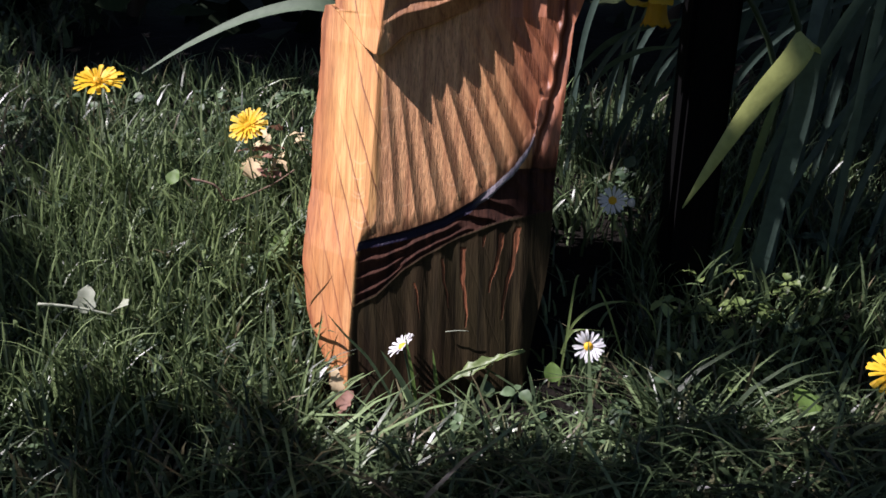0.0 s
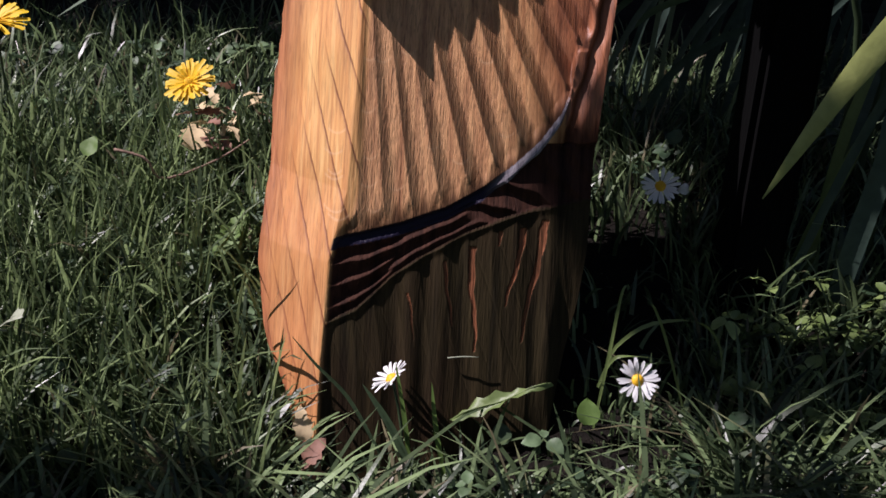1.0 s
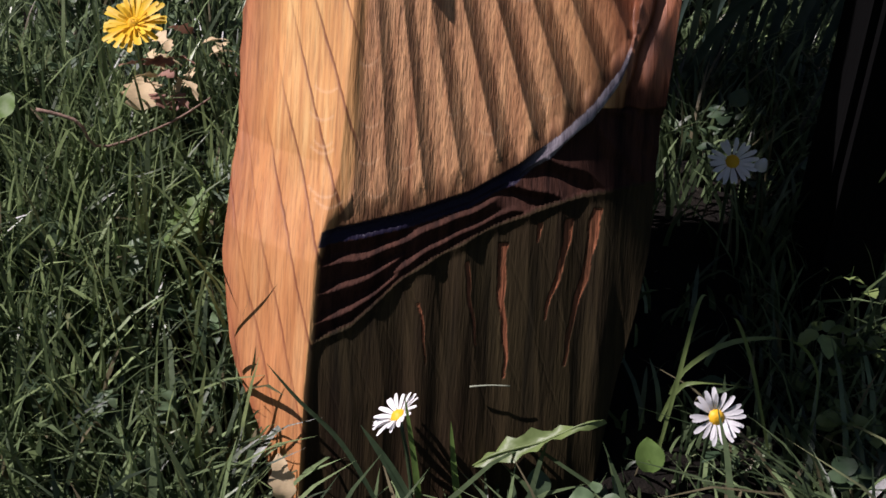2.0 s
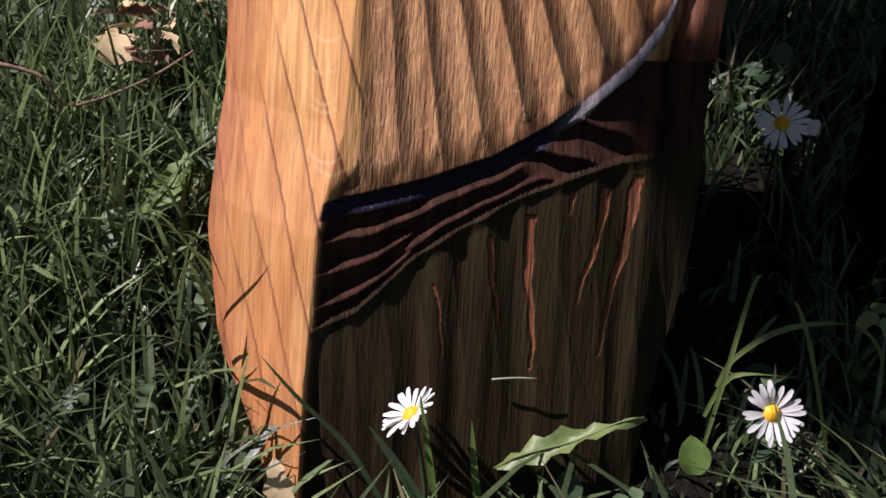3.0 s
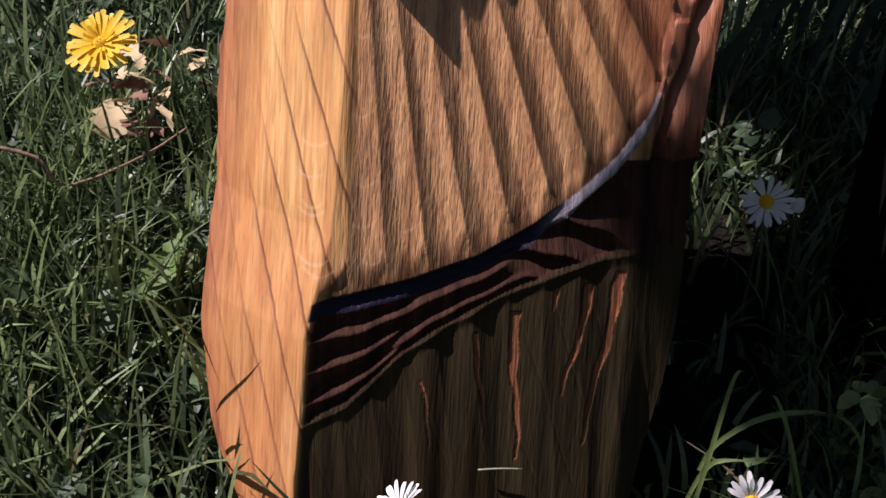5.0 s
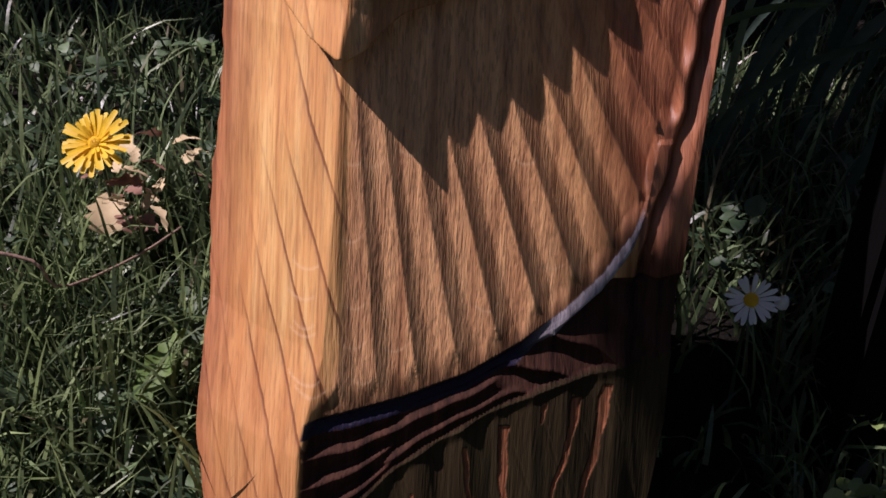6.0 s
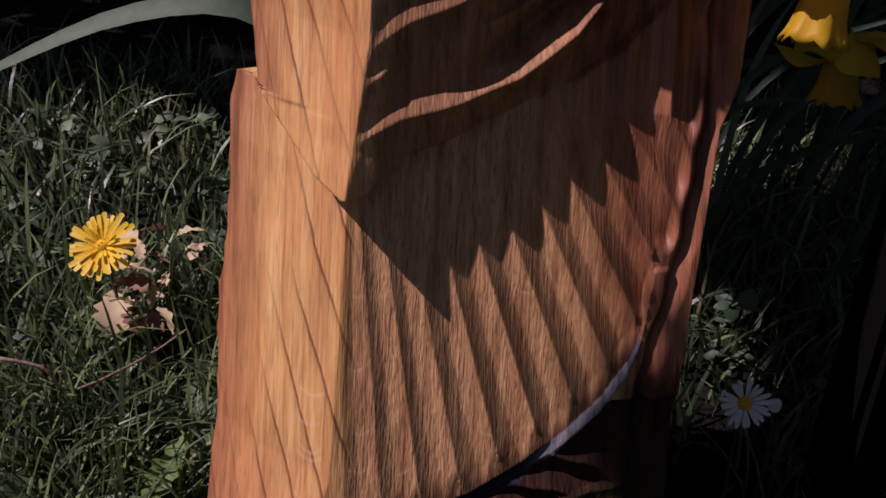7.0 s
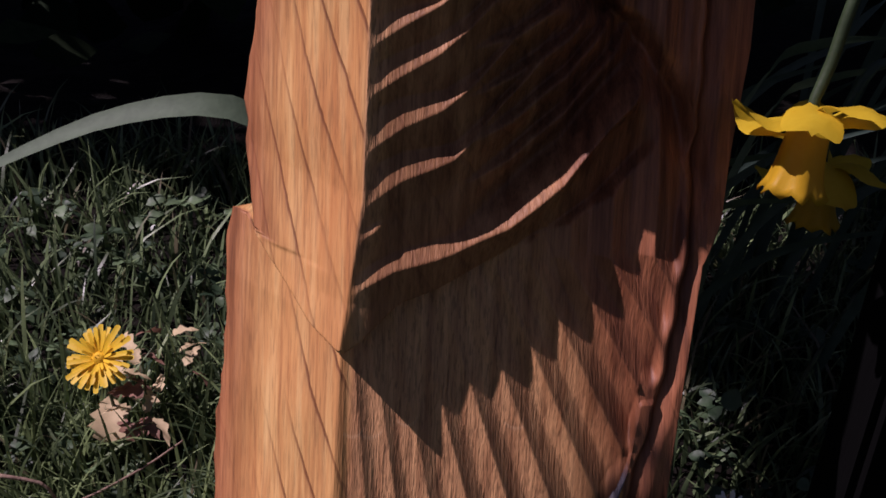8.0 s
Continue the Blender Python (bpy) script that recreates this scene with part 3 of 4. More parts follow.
def build_grass(count, x0, x1, y0, y1, hmin, hmax, wide, seed, name, label, flat=0.35, material=None):
    g = np.random.default_rng(seed)
    x, y = g.uniform(x0, x1, count), g.uniform(y0, y1, count)
    # tufts
    cx, cy = g.uniform(x0, x1, count // 18), g.uniform(y0, y1, count // 18)
    pick = g.integers(0, len(cx), count)
    tuft = g.random(count) < 0.55
    x = np.where(tuft, cx[pick] + g.normal(0, 0.011, count), x)
    y = np.where(tuft, cy[pick] + g.normal(0, 0.011, count), y)
    ok = ~in_statue(x, y)
    for bx, by, br in ((-0.051, 0.648, 0.018), (-0.012, 0.664, 0.015), (0.111, 0.668, 0.015), (0.050, 0.668, 0.016), (-0.150, 0.848, 0.016), (-0.128, 0.862, 0.014)):
        ok &= (x - bx) ** 2 + (y - by) ** 2 > br * br
    # blades thinned so near-black earth stands in for deep shade beside the statue
    bare = (x > 0.07) & (x < 0.145) & (y > 0.730) & (y < 0.82) & (g.random(count) < 0.88)
    bare |= (x > -0.13) & (x < -0.08) & (y > 0.69) & (y < 0.80) & (g.random(count) < 0.6)
    ok &= ~bare
    x, y = x[ok], y[ok]
    m = len(x)
    h = g.uniform(hmin, hmax, m) * (0.75 + 0.5 * g.random(m) ** 2)
    short = (x > -0.075) & (x < 0.15) & (y > 0.62) & (y < 0.72)
    h = np.where(short, h * 0.62, h)
    foot = (x > -0.07) & (x < 0.15) & (y > 0.660) & (y < 0.80)
    h = np.where(foot, h * 0.52, h)
    a = g.uniform(0, 2 * np.pi, m)
    lean = h * (flat + 0.8 * g.random(m) ** 1.6)
    wd = wide * g.uniform(0.6, 1.35, m)
    z = ground_z(x, y) - 0.004
    levels = np.array([0, 0.3, 0.58, 0.82])
    dirx, diry = np.cos(a), np.sin(a)
    turn = g.normal(0, 0.5, m)
    sx, sy = -np.sin(a + turn), np.cos(a + turn)
    V = np.zeros((m, 9, 3))
    for j, u in enumerate(levels):
        px, py = x + dirx * lean * u ** 1.8, y + diry * lean * u ** 1.8
        pz = z + h * (u - 0.28 * u ** 3 * (lean / h))
        w = wd / 2 * (1 - 0.62 * u ** 2)
        V[:, 2 * j] = np.stack([px - sx * w, py - sy * w, pz], 1)
        V[:, 2 * j + 1] = np.stack([px + sx * w, py + sy * w, pz + 0.25 * w], 1)
    V[:, 8] = np.stack([x + dirx * lean, y + diry * lean, z + h * (1 - 0.30 * lean / h)], 1)
    base = np.arange(m)[:, None] * 9
    quads = np.concatenate([base + np.array([[2 * j, 2 * j + 1, 2 * j + 3, 2 * j + 2]]) for j in range(3)])
    tris = base + np.array([[6, 7, 8]])
    ob = mesh_object(name, V.reshape(-1, 3), quads.tolist() + tris.tolist(), material or GRASS)
    tagged(ob, label, "grass", kind="stuff")


build_grass(15000, -0.48, 0.50, 0.46, 0.80, 0.024, 0.070, 0.0027, 1, "grass", "short green lawn grass with crossing blades", 0.22)
build_grass(12000, -0.55, 0.55, 0.78, 1.19, 0.028, 0.064, 0.0024, 2, "grass", "green grass on the rise behind the statue", 0.22)
build_grass(4000, -0.34, -0.07, 0.64, 0.90, 0.045, 0.085, 0.0021, 3, "tall_grass", "taller upright grass blades in the lawn", 0.12, LUSH)
build_grass(2400, -0.10, 0.34, 0.52, 0.665, 0.050, 0.090, 0.0032, 4, "long_grass", "long arching grass blades crossing before the statue", 0.75)

build_grass(16000, -1.5, 1.5, -0.6, 0.47, 0.030, 0.060, 0.0060, 6, "grass", "green lawn grass in the open garden", 0.30)
build_grass(9000, -1.5, -0.52, 0.45, 1.9, 0.030, 0.060, 0.0060, 8, "grass", "green lawn grass beyond the shade", 0.30)
build_grass(9000, 0.52, 1.5, 0.45, 1.9, 0.030, 0.060, 0.0060, 9, "grass", "green lawn grass beside the shaded clump", 0.30)


def build_weeds(count, seed, x0, x1, y0, y1, small, large, high, material, label):
    """Sprigs of three to five rounded, notched leaves each."""
    g = np.random.default_rng(seed)
    verts, faces = [], []
    for _ in range(count):
        x, y = g.uniform(x0, x1), g.uniform(y0, y1)
        if in_statue(np.array(x), np.array(y)) or (-0.02 < x < 0.12 and 0.67 < y < 0.82):
            continue
        z, turn, n = float(ground_z(x, y)) + g.uniform(0.006, high), g.uniform(0, 360), g.integers(2, 6)
        for k in range(n):
            size = g.uniform(small, large)
            v, f = broad_leaf(size * 1.15, size, int(g.integers(0, 3)), 0.5, 6, 0.22)
            m = pose(x, y, z, 0, 0, turn + 360 * k / n + g.uniform(-20, 20)) @ pose(0, 0.25 * size, 0, g.uniform(-25, 45), g.uniform(-30, 30), 0)
            o = len(verts)
            verts += [m @ Vector(p) for p in v]
            faces += [tuple(o + i for i in q) for q in f]
    tagged(mesh_object("weed_leaves", verts, faces, material), label, "weeds", kind="stuff")


build_weeds(620, 5, -0.45, 0.45, 0.50, 1.10, 0.005, 0.011, 0.036, WEED, "small round green weed leaves among the grass")
build_weeds(70, 15, 0.165, 0.29, 0.685, 0.780, 0.005, 0.0095, 0.040, LEAF, "yellow-green low weed leaves on the sunny bank")
build_weeds(60, 16, -0.20, -0.095, 0.68, 0.86, 0.004, 0.009, 0.040, WEED, "rounded weed leaves beside the statue")
build_weeds(16, 17, 0.112, 0.175, 0.84, 0.93, 0.003, 0.0055, 0.036, WEED, "small pale leaves catching sun behind the statue")


# ---- flowers ----
def petal_mesh(name, length, width, lift, material, rows=5, blunt=0.6):
    verts, faces = [], []
    for i in range(rows + 1):
        u = i / rows
        w = width / 2 * (0.35 + 0.65 * min(1, u / 0.55)) * (1 if u < 0.8 else 1 - (1 - blunt) * (u - 0.8) / 0.2)
        z = lift * length * math.sin(u * 2.2)
        verts += [(-w, u * length, z + 0.18 * w), (0, u * length + (0.03 * length if i == rows else 0), z), (w, u * length, z + 0.18 * w)]
    for i in range(rows):
        a = 3 * i
        faces += [(a, a + 1, a + 4, a + 3), (a + 1, a + 2, a + 5, a + 4)]
    me = bpy.data.meshes.new(name)
    me.from_pydata(verts, [], faces)
    me.materials.append(material)
    me.shade_smooth()
    return me


def dome(r, h, rings=6, k=16, rough=0.0):
    verts, faces = [(0, 0, h)], []
    for i in range(1, rings + 1):
        u = i / rings
        for j in range(k):
            a = 2 * math.pi * j / k
            b = 1 + rough * ((i * 7 + j * 5) % 3 - 1)
            verts.append((r * u * math.cos(a), r * u * math.sin(a), h * (1 - u ** 2.2) * b))
    for j in range(k):
        faces.append((0, 1 + j, 1 + (j + 1) % k))
    for i in range(rings - 1):
        for j in range(k):
            a, b = 1 + i * k, 1 + (i + 1) * k
            faces.append((a + j, b + j, b + (j + 1) % k, a + (j + 1) % k))
    return verts, faces


def frame_of(normal, spin=0):
    return Vector(normal).normalized().to_track_quat("Z", "Y").to_matrix().to_4x4() @ pose(0, 0, 0, 0, 0, spin)


def flower(name, at, normal, size, foot, petals, disc, label, seed, group):
    g = random.Random(seed)
    e = root(name, (foot[0], foot[1], float(ground_z(foot[0], foot[1]))))
    base = Matrix.Translation(-Vector(e.location)) @ Matrix.Translation(at) @ frame_of(normal)
    for me, ring, lift, count, scale in petals:
        for i in range(count):
            a = 360 * (i + g.uniform(-0.28, 0.28)) / count
            s = scale * g.uniform(0.88, 1.06)
            m = base @ pose(0, 0, 0, 0, 0, a) @ pose(0, ring, 0.0, lift + g.uniform(-7, 7), g.uniform(-12, 12), 0) @ Matrix.Diagonal((s, s, s, 1))
            shared("petal", me, e, m)
    v, f = dome(*disc)
    mesh_object("flower_centre", [base @ Vector(p) for p in v], f, GOLD, e)
    end = Vector(at) - Vector(normal).normalized() * 0.0015 - Vector(e.location)
    mid = end * 0.55 - Vector(normal).normalized() * 0.006
    v, f = tube([(0, 0, -0.005), mid, end], 0.0009, 0.0008, 8)
    mesh_object("stem", v, f, STEM, e)
    tagged(e, label, "flower", group)
    return e


DAISY_PETAL = petal_mesh("daisy_petal", 0.0085, 0.0020, 0.08, WHITE)
daisy_ring = [(DAISY_PETAL, 0.0026, 8, 17, 1.0), (DAISY_PETAL, 0.0024, 16, 11, 0.92)]
flower("daisy", (-0.0136, 0.680, 0.0655), (-0.60, -0.04, 0.80), 0.022, (-0.008, 0.668), daisy_ring, (0.0034, 0.0020, 6, 16, 0.10), "white daisy with yellow centre tilted beside the statue foot", 1, "daisies")
flower("daisy", (0.1113, 0.690, 0.066), (0.02, -0.80, 0.55), 0.022, (0.112, 0.696), daisy_ring, (0.0034, 0.0020, 6, 16, 0.10), "white daisy with yellow centre facing out of the lawn", 2, "daisies")
flower("daisy", (0.1300, 0.797, 0.134), (-0.15, -0.85, 0.45), 0.020, (0.133, 0.805), daisy_ring, (0.0034, 0.0020, 6, 16, 0.10), "white daisy in the blue shade behind the statue", 3, "daisies")

DANDELION_PETAL = petal_mesh("dandelion_petal", 0.0145, 0.0027, 0.06, YELLOW, blunt=0.9)
dandelion_ring = [(DANDELION_PETAL, 0.002, 2, 22, 1.0), (DANDELION_PETAL, 0.0018, 14, 19, 0.84), (DANDELION_PETAL, 0.0012, 30, 14, 0.58)]
flower("dandelion", (-0.156, 0.853, 0.168), (-0.15, -0.62, 0.70), 0.034, (-0.153, 0.858), dandelion_ring, (0.004, 0.003, 6, 16, 0.25), "open yellow dandelion over dry leaves", 4, "dandelions")
flower("dandelion", (-0.282, 0.870, 0.197), (0.05, -0.35, 0.93), 0.039, (-0.280, 0.872), [(a, b, c, d, 1.25 * s) for a, b, c, d, s in dandelion_ring], (0.005, 0.004, 6, 16, 0.25), "large open yellow dandelion in tall grass", 5, "dandelions")
flower("dandelion", (0.302, 0.660, 0.071), (-0.30, -0.60, 0.75), 0.034, (0.305, 0.665), dandelion_ring, (0.004, 0.003, 6, 16, 0.25), "open yellow dandelion at the lawn edge", 6, "dandelions")


def daffodil(at, axis, foot, bend, label, spin, size=1.0):
    e = root("daffodil", (foot[0], foot[1], float(ground_z(foot[0], foot[1]))))
    off = -Vector(e.location)
    base = Matrix.Translation(off) @ Matrix.Translation(at) @ frame_of(axis, spin)
    # frilled trumpet, open at the mouth
    verts, faces, k, rings = [], [], 36, 9
    for side in (0, 1):
        for i in range(rings + 1):
            u = i / rings
            for j in range(k):
                a = 2 * math.pi * j / k
                r = (0.0078 + 0.0022 * u + 0.0026 * u ** 5 - 0.0007 * side) * (1 + 0.10 * u ** 4 * math.sin(6 * a) + 0.05 * u ** 3 * math.sin(13 * a) + 0.02 * math.sin(6 * a))
                verts.append(base @ Vector((size * r * math.cos(a), size * r * math.sin(a), size * (0.0300 * u + 0.0015 * u ** 3 * math.sin(9 * a)))))
    per = (rings + 1) * k
    for side in (0, 1):
        for i in range(rings):
            for j in range(k):
                a, b = side * per + i * k + j, side * per + i * k + (j + 1) % k
                faces.append((a, b, b + k, a + k) if side == 0 else (a, a + k, b + k, b))
    for j in range(k):
        a, b = rings * k + j, rings * k + (j + 1) % k
        faces.append((a, b, per + b, per + a))
    mesh_object("trumpet", verts, faces, TRUMPET, e)
    g = random.Random(spin)
    for i in range(6):
        v, f = [], []
        for r in range(9):
            u = r / 8
            w = 0.0115 * math.sin(math.pi * (0.12 + 0.86 * u)) ** 0.7
            curl = 0.006 * math.sin(u * 2.6 + i) + (0.004 if i % 2 else -0.002) * u
            for s in (-1, -0.5, 0, 0.5, 1):
                v.append(Vector((s * w, 0.004 + 0.031 * u, curl + 0.35 * w * s * s * (1 if i % 2 else 0.5) + 0.0012 * math.sin(8 * u + 3 * s))))
        for r in range(8):
            for s in range(4):
                a = 5 * r + s
                f.append((a, a + 1, a + 6, a + 5))
        m = base @ pose(0, 0, 0, 0, 0, 60 * i) @ pose(0, 0, 0.0005 * (i % 2), g.uniform(-14, 8), 0, 0) @ Matrix.Diagonal((size, size, size, 1))
        mesh_object("petal", [m @ p for p in v], f, DAFFODIL, e)
    neck = Vector(at) + off
    ax = Vector(axis).normalized()
    v, f = tube([(0, 0, -0.01), Vector(bend[0]) + off, Vector(bend[1]) + off, neck - ax * 0.014, neck + ax * 0.001], 0.0026, 0.0019, 22, 8)
    mesh_object("stem", v, f, STEM, e)
    tagged(e, label, "flower", "daffodils")


daffodil((0.1215, 0.777, 0.3265), (-0.16, -0.22, -0.95), (0.270, 0.885), ((0.264, 0.870, 0.26), (0.150, 0.795, 0.388)), "drooping yellow daffodil with frilled trumpet beside the statue", 44, 0.88)
daffodil((0.1575, 0.845, 0.2790), (-0.05, -0.15, -0.95), (0.262, 0.905), ((0.258, 0.900, 0.22), (0.188, 0.868, 0.318)), "second yellow daffodil hanging in the shade behind another", 40, 0.80)


# ---- strap leaves ----
def strap(name, ctrl, width, side, material, label, fold=0.25, n=18, base=0.7, tip=0.0, group="", belly=0.5):
    v, f = ribbon(ctrl, width, side, n, fold, base, tip, belly)
    ob = mesh_object(name, v, f, material)
    tagged(ob, label, "leaf", group)


strap("arching_leaf", [(-0.06, 1.02, 0.11), (-0.07, 1.00, 0.20), (-0.11, 0.985, 0.2425), (-0.172, 0.985, 0.2365), (-0.238, 0.985, 0.2080), (-0.288, 0.985, 0.178)], 0.015, (0.1, 0.75, 0.65), SILVER, "pale green strap leaf arching over dark grass", belly=0.3)
bent = root("bent_leaf", (0.235, 0.79, 0.055))
# one leaf: the lower blade takes darker STRAP in place of shade
for name, ctrl, w, m, belly, note in (
    ("lower_blade", [(0.235, 0.790, 0.05), (0.243, 0.776, 0.14), (0.250, 0.765, 0.21), (0.249, 0.757, 0.255)], 0.014, STRAP, 0.95, "lower blade with its shade put into grey-green colour"),
    ("hanging_blade", [(0.2490, 0.7570, 0.2545), (0.2440, 0.7520, 0.2625), (0.236, 0.748, 0.250), (0.208, 0.741, 0.214), (0.172, 0.735, 0.151)], 0.0175, LIME, 0.45, "yellow-green hanging blade"),
):
    v, f = ribbon([Vector(c) - bent.location for c in ctrl], w, (0.72, -0.15, -0.6) if m == LIME else (1, -0.2, 0), 26, 0.25, 0.85, 0.0 if m == LIME else 0.9, belly)
    tagged(mesh_object(name, v, f, m, bent), note)
tagged(bent, "daffodil leaf snapped over with its yellow-green tip hanging", "leaf")
g = random.Random(3)
for i in range(64):
    x, y = g.uniform(0.20, 0.50), g.uniform(0.78, 1.12)
    z = float(ground_z(x, y))
    h, dx, dy = g.uniform(0.16, 0.36), g.uniform(0.00, 0.16), g.uniform(-0.08, 0.06)
    strap("strap_leaf", [(x, y, z - 0.01), (x + 0.25 * dx, y + 0.3 * dy, z + 0.45 * h), (x + 0.6 * dx, y + 0.7 * dy, z + 0.85 * h), (x + 1.1 * dx, y + 1.2 * dy, z + h)], g.uniform(0.005, 0.0095), (1, g.uniform(-0.6, 0.6), 0), STRAP, "dark green daffodil leaf in a shaded clump", group="daffodil leaves")
for i in range(15):
    x, y = g.uniform(0.08, 0.24), g.uniform(0.92, 1.12)
    z = float(ground_z(x, y))
    h, dx = g.uniform(0.10, 0.19), g.uniform(0.02, 0.13)
    strap("strap_leaf", [(x, y, z - 0.01), (x + 0.2 * dx, y - 0.01, z + 0.5 * h), (x + 0.6 * dx, y - 0.02, z + 0.85 * h), (x + 1.2 * dx, y - 0.03, z + 1.02 * h)], g.uniform(0.004, 0.007), (0.7, g.uniform(-0.6, 0.6), -0.5), STRAP, "daffodil leaf catching sun behind the statue", group="daffodil leaves")

# same leaves in brighter SILVER and LEAF: sunlit tone put into the colour
for ctrl, w in (([(0.098, 0.985, 0.100), (0.104, 0.98, 0.175), (0.125, 0.97, 0.212), (0.155, 0.96, 0.232), (0.192, 0.95, 0.244)], 0.0075),
                ([(0.105, 0.965, 0.100), (0.112, 0.96, 0.165), (0.130, 0.95, 0.200), (0.158, 0.94, 0.218), (0.186, 0.93, 0.224)], 0.0060),
                ([(0.140, 0.97, 0.100), (0.146, 0.965, 0.22), (0.165, 0.955, 0.286), (0.185, 0.945, 0.303), (0.212, 0.935, 0.310)], 0.0075),
                ([(0.148, 0.96, 0.100), (0.152, 0.955, 0.21), (0.168, 0.945, 0.272), (0.190, 0.938, 0.288), (0.214, 0.93, 0.297)], 0.0070)):
    strap("strap_leaf", ctrl, w, (0.3, -0.5, 0.9), SILVER, "pale green daffodil leaf catching the sun", group="daffodil leaves", belly=0.6)
for ctrl, w in (([(0.212, 0.80, 0.080), (0.222, 0.80, 0.115), (0.234, 0.80, 0.150), (0.243, 0.80, 0.176)], 0.0075),
                ([(0.226, 0.81, 0.080), (0.229, 0.81, 0.13), (0.236, 0.81, 0.18), (0.250, 0.81, 0.235)], 0.0065)):
    strap("strap_leaf", ctrl, w, (1, -0.4, 0), LEAF, "upright green daffodil leaf half in sun", group="daffodil leaves", belly=0.6)

# ---- near-black stake in place of shade ----
def build_stake():
    bm = bmesh.new()
    bmesh.ops.create_cube(bm, size=1)
    bmesh.ops.scale(bm, vec=(0.034, 0.034, 0.62), verts=bm.verts)
    bmesh.ops.bevel(bm, geom=bm.edges[:], offset=0.004, segments=2, affect="EDGES")
    me = bpy.data.meshes.new("shade_stake")
    bm.to_mesh(me)
    bm.free()
    # post added in place of a dark strip of shade
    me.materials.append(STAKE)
    ob = new("shade_stake", me)
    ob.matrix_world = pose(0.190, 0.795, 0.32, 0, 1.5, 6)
    tagged(ob, "square near-black stake in place of a strip of shade", "stake")


build_stake()


# ---- loose leaves and twigs ----
def loose_leaf(name, at, turn, length, width, material, label, teeth=0, curl=0.2, depth=0.25, category="leaf"):
    v, f = broad_leaf(length, width, teeth, curl, 16, depth)
    ob = mesh_object(name, v, f, material)
    ob.matrix_world = pose(*at, *turn)
    tagged(ob, label, category)
    if teeth > 3 and length > 0.03:
        line = [(0, u * length, curl * length * u * u * -0.6 + 0.03 * length * math.sin(9 * u) + 0.0004) for u in (0.0, 0.16, 0.33, 0.5, 0.67, 0.84, 0.97)]
        v, f = tube(line, 0.0007, 0.0003, 14, 5)
        tagged(mesh_object("midrib", v, f, LEAF, ob), "pale raised midrib")


loose_leaf("dandelion_leaf", (0.0175, 0.690, 0.0360), (36, 18, -80), 0.056, 0.0120, LEAF, "bright green toothed dandelion leaf before the statue", 5, 0.25, 0.55)
loose_leaf("round_leaf", (0.0885, 0.690, 0.0380), (55, 5, 10), 0.014, 0.013, FRESH, "small round green leaf under a daisy")
loose_leaf("round_leaf", (0.146, 0.868, 0.138), (50, 10, -30), 0.012, 0.010, WEED, "round bright green leaf above a daisy")
loose_leaf("weed_leaf", (0.254, 0.657, 0.040), (35, 5, 20), 0.022, 0.022, FRESH, "lobed green leaf on the lawn", 3, 0.3, 0.3)
loose_leaf("pale_leaf", (-0.244, 0.706, 0.0680), (62, 8, 8), 0.021, 0.017, PALE, "pale dry leaf standing in the grass", 2, 0.3, 0.3)
loose_leaf("pale_leaf", (-0.219, 0.705, 0.0730), (40, 20, -115), 0.017, 0.016, PALE, "pale folded leaf tip lying on the grass", 2, 0.3, 0.3)
loose_leaf("dry_leaf", (-0.153, 0.843, 0.1275), (58, 6, 15), 0.021, 0.021, TAN, "dry tan leaf lying under a dandelion", 4, 1.1, 0.40)
loose_leaf("dry_leaf", (-0.0535, 0.658, 0.0400), (76, -12, 8), 0.017, 0.011, TAN, "curled dry tan leaf at the statue foot", 3, 0.5, 0.3)
loose_leaf("dry_leaf", (-0.0530, 0.652, 0.0320), (62, 20, -35), 0.014, 0.014, RUST, "curled rust-brown dry leaf at the statue foot", 3, 0.6, 0.3)
loose_leaf("dry_leaf", (-0.0470, 0.652, 0.0200), (50, -25, 30), 0.013, 0.013, RUST, "small rust-brown dry leaf at the statue foot", 3, 0.8, 0.3)
for i in range(26):
    x, y = -0.143 + g.gauss(0, 0.018), 0.872 + g.gauss(0, 0.015)
    loose_leaf("dry_leaf", (x, y, float(ground_z(x, y)) + g.uniform(0.040, 0.064)), (g.uniform(10, 60), g.uniform(-40, 40), g.uniform(0, 360)), g.uniform(0.008, 0.016), g.uniform(0.006, 0.012), RUST if i % 2 else TAN, "small dry leaf fragment in the grass", 3, 0.9, 0.5)
loose_leaf("dandelion_leaf", (-0.125, 0.775, 0.085), (48, 10, -28), 0.036, 0.016, FRESH, "broad toothed green leaf beside the statue", 5, 0.2, 0.4)
loose_leaf("dandelion_leaf", (-0.100, 0.800, 0.095), (40, -15, 12), 0.034, 0.018, WEED, "toothed green leaf in shade beside the statue", 4, 0.3, 0.4)
loose_leaf("round_leaf", (-0.175, 0.770, 0.085), (45, 15, 40), 0.018, 0.016, WEED, "rounded green weed leaf among grass blades", 0, 0.3)
loose_leaf("round_leaf", (-0.205, 0.800, 0.135), (55, 5, -20), 0.013, 0.012, FRESH, "small pale green round leaf among grass")
loose_leaf("weed_leaf", (0.0440, 0.684, 0.0270), (60, 5, 15), 0.012, 0.011, WEED, "dark green rounded leaf before the statue")
v, f = tube([(0.014, 0.6985, 0.0685), (0.022, 0.698, 0.0700), (0.030, 0.6985, 0.0698)], 0.0004, 0.0003, 6, 4)
tagged(mesh_object("straw", v, f, PALE), "short pale straw caught before the dark wood", "straw")
bud = root("daisy_bud", (0.146, 0.806, float(ground_z(0.146, 0.806))))
v, f = dome(0.0032, 0.0060, 6, 12)
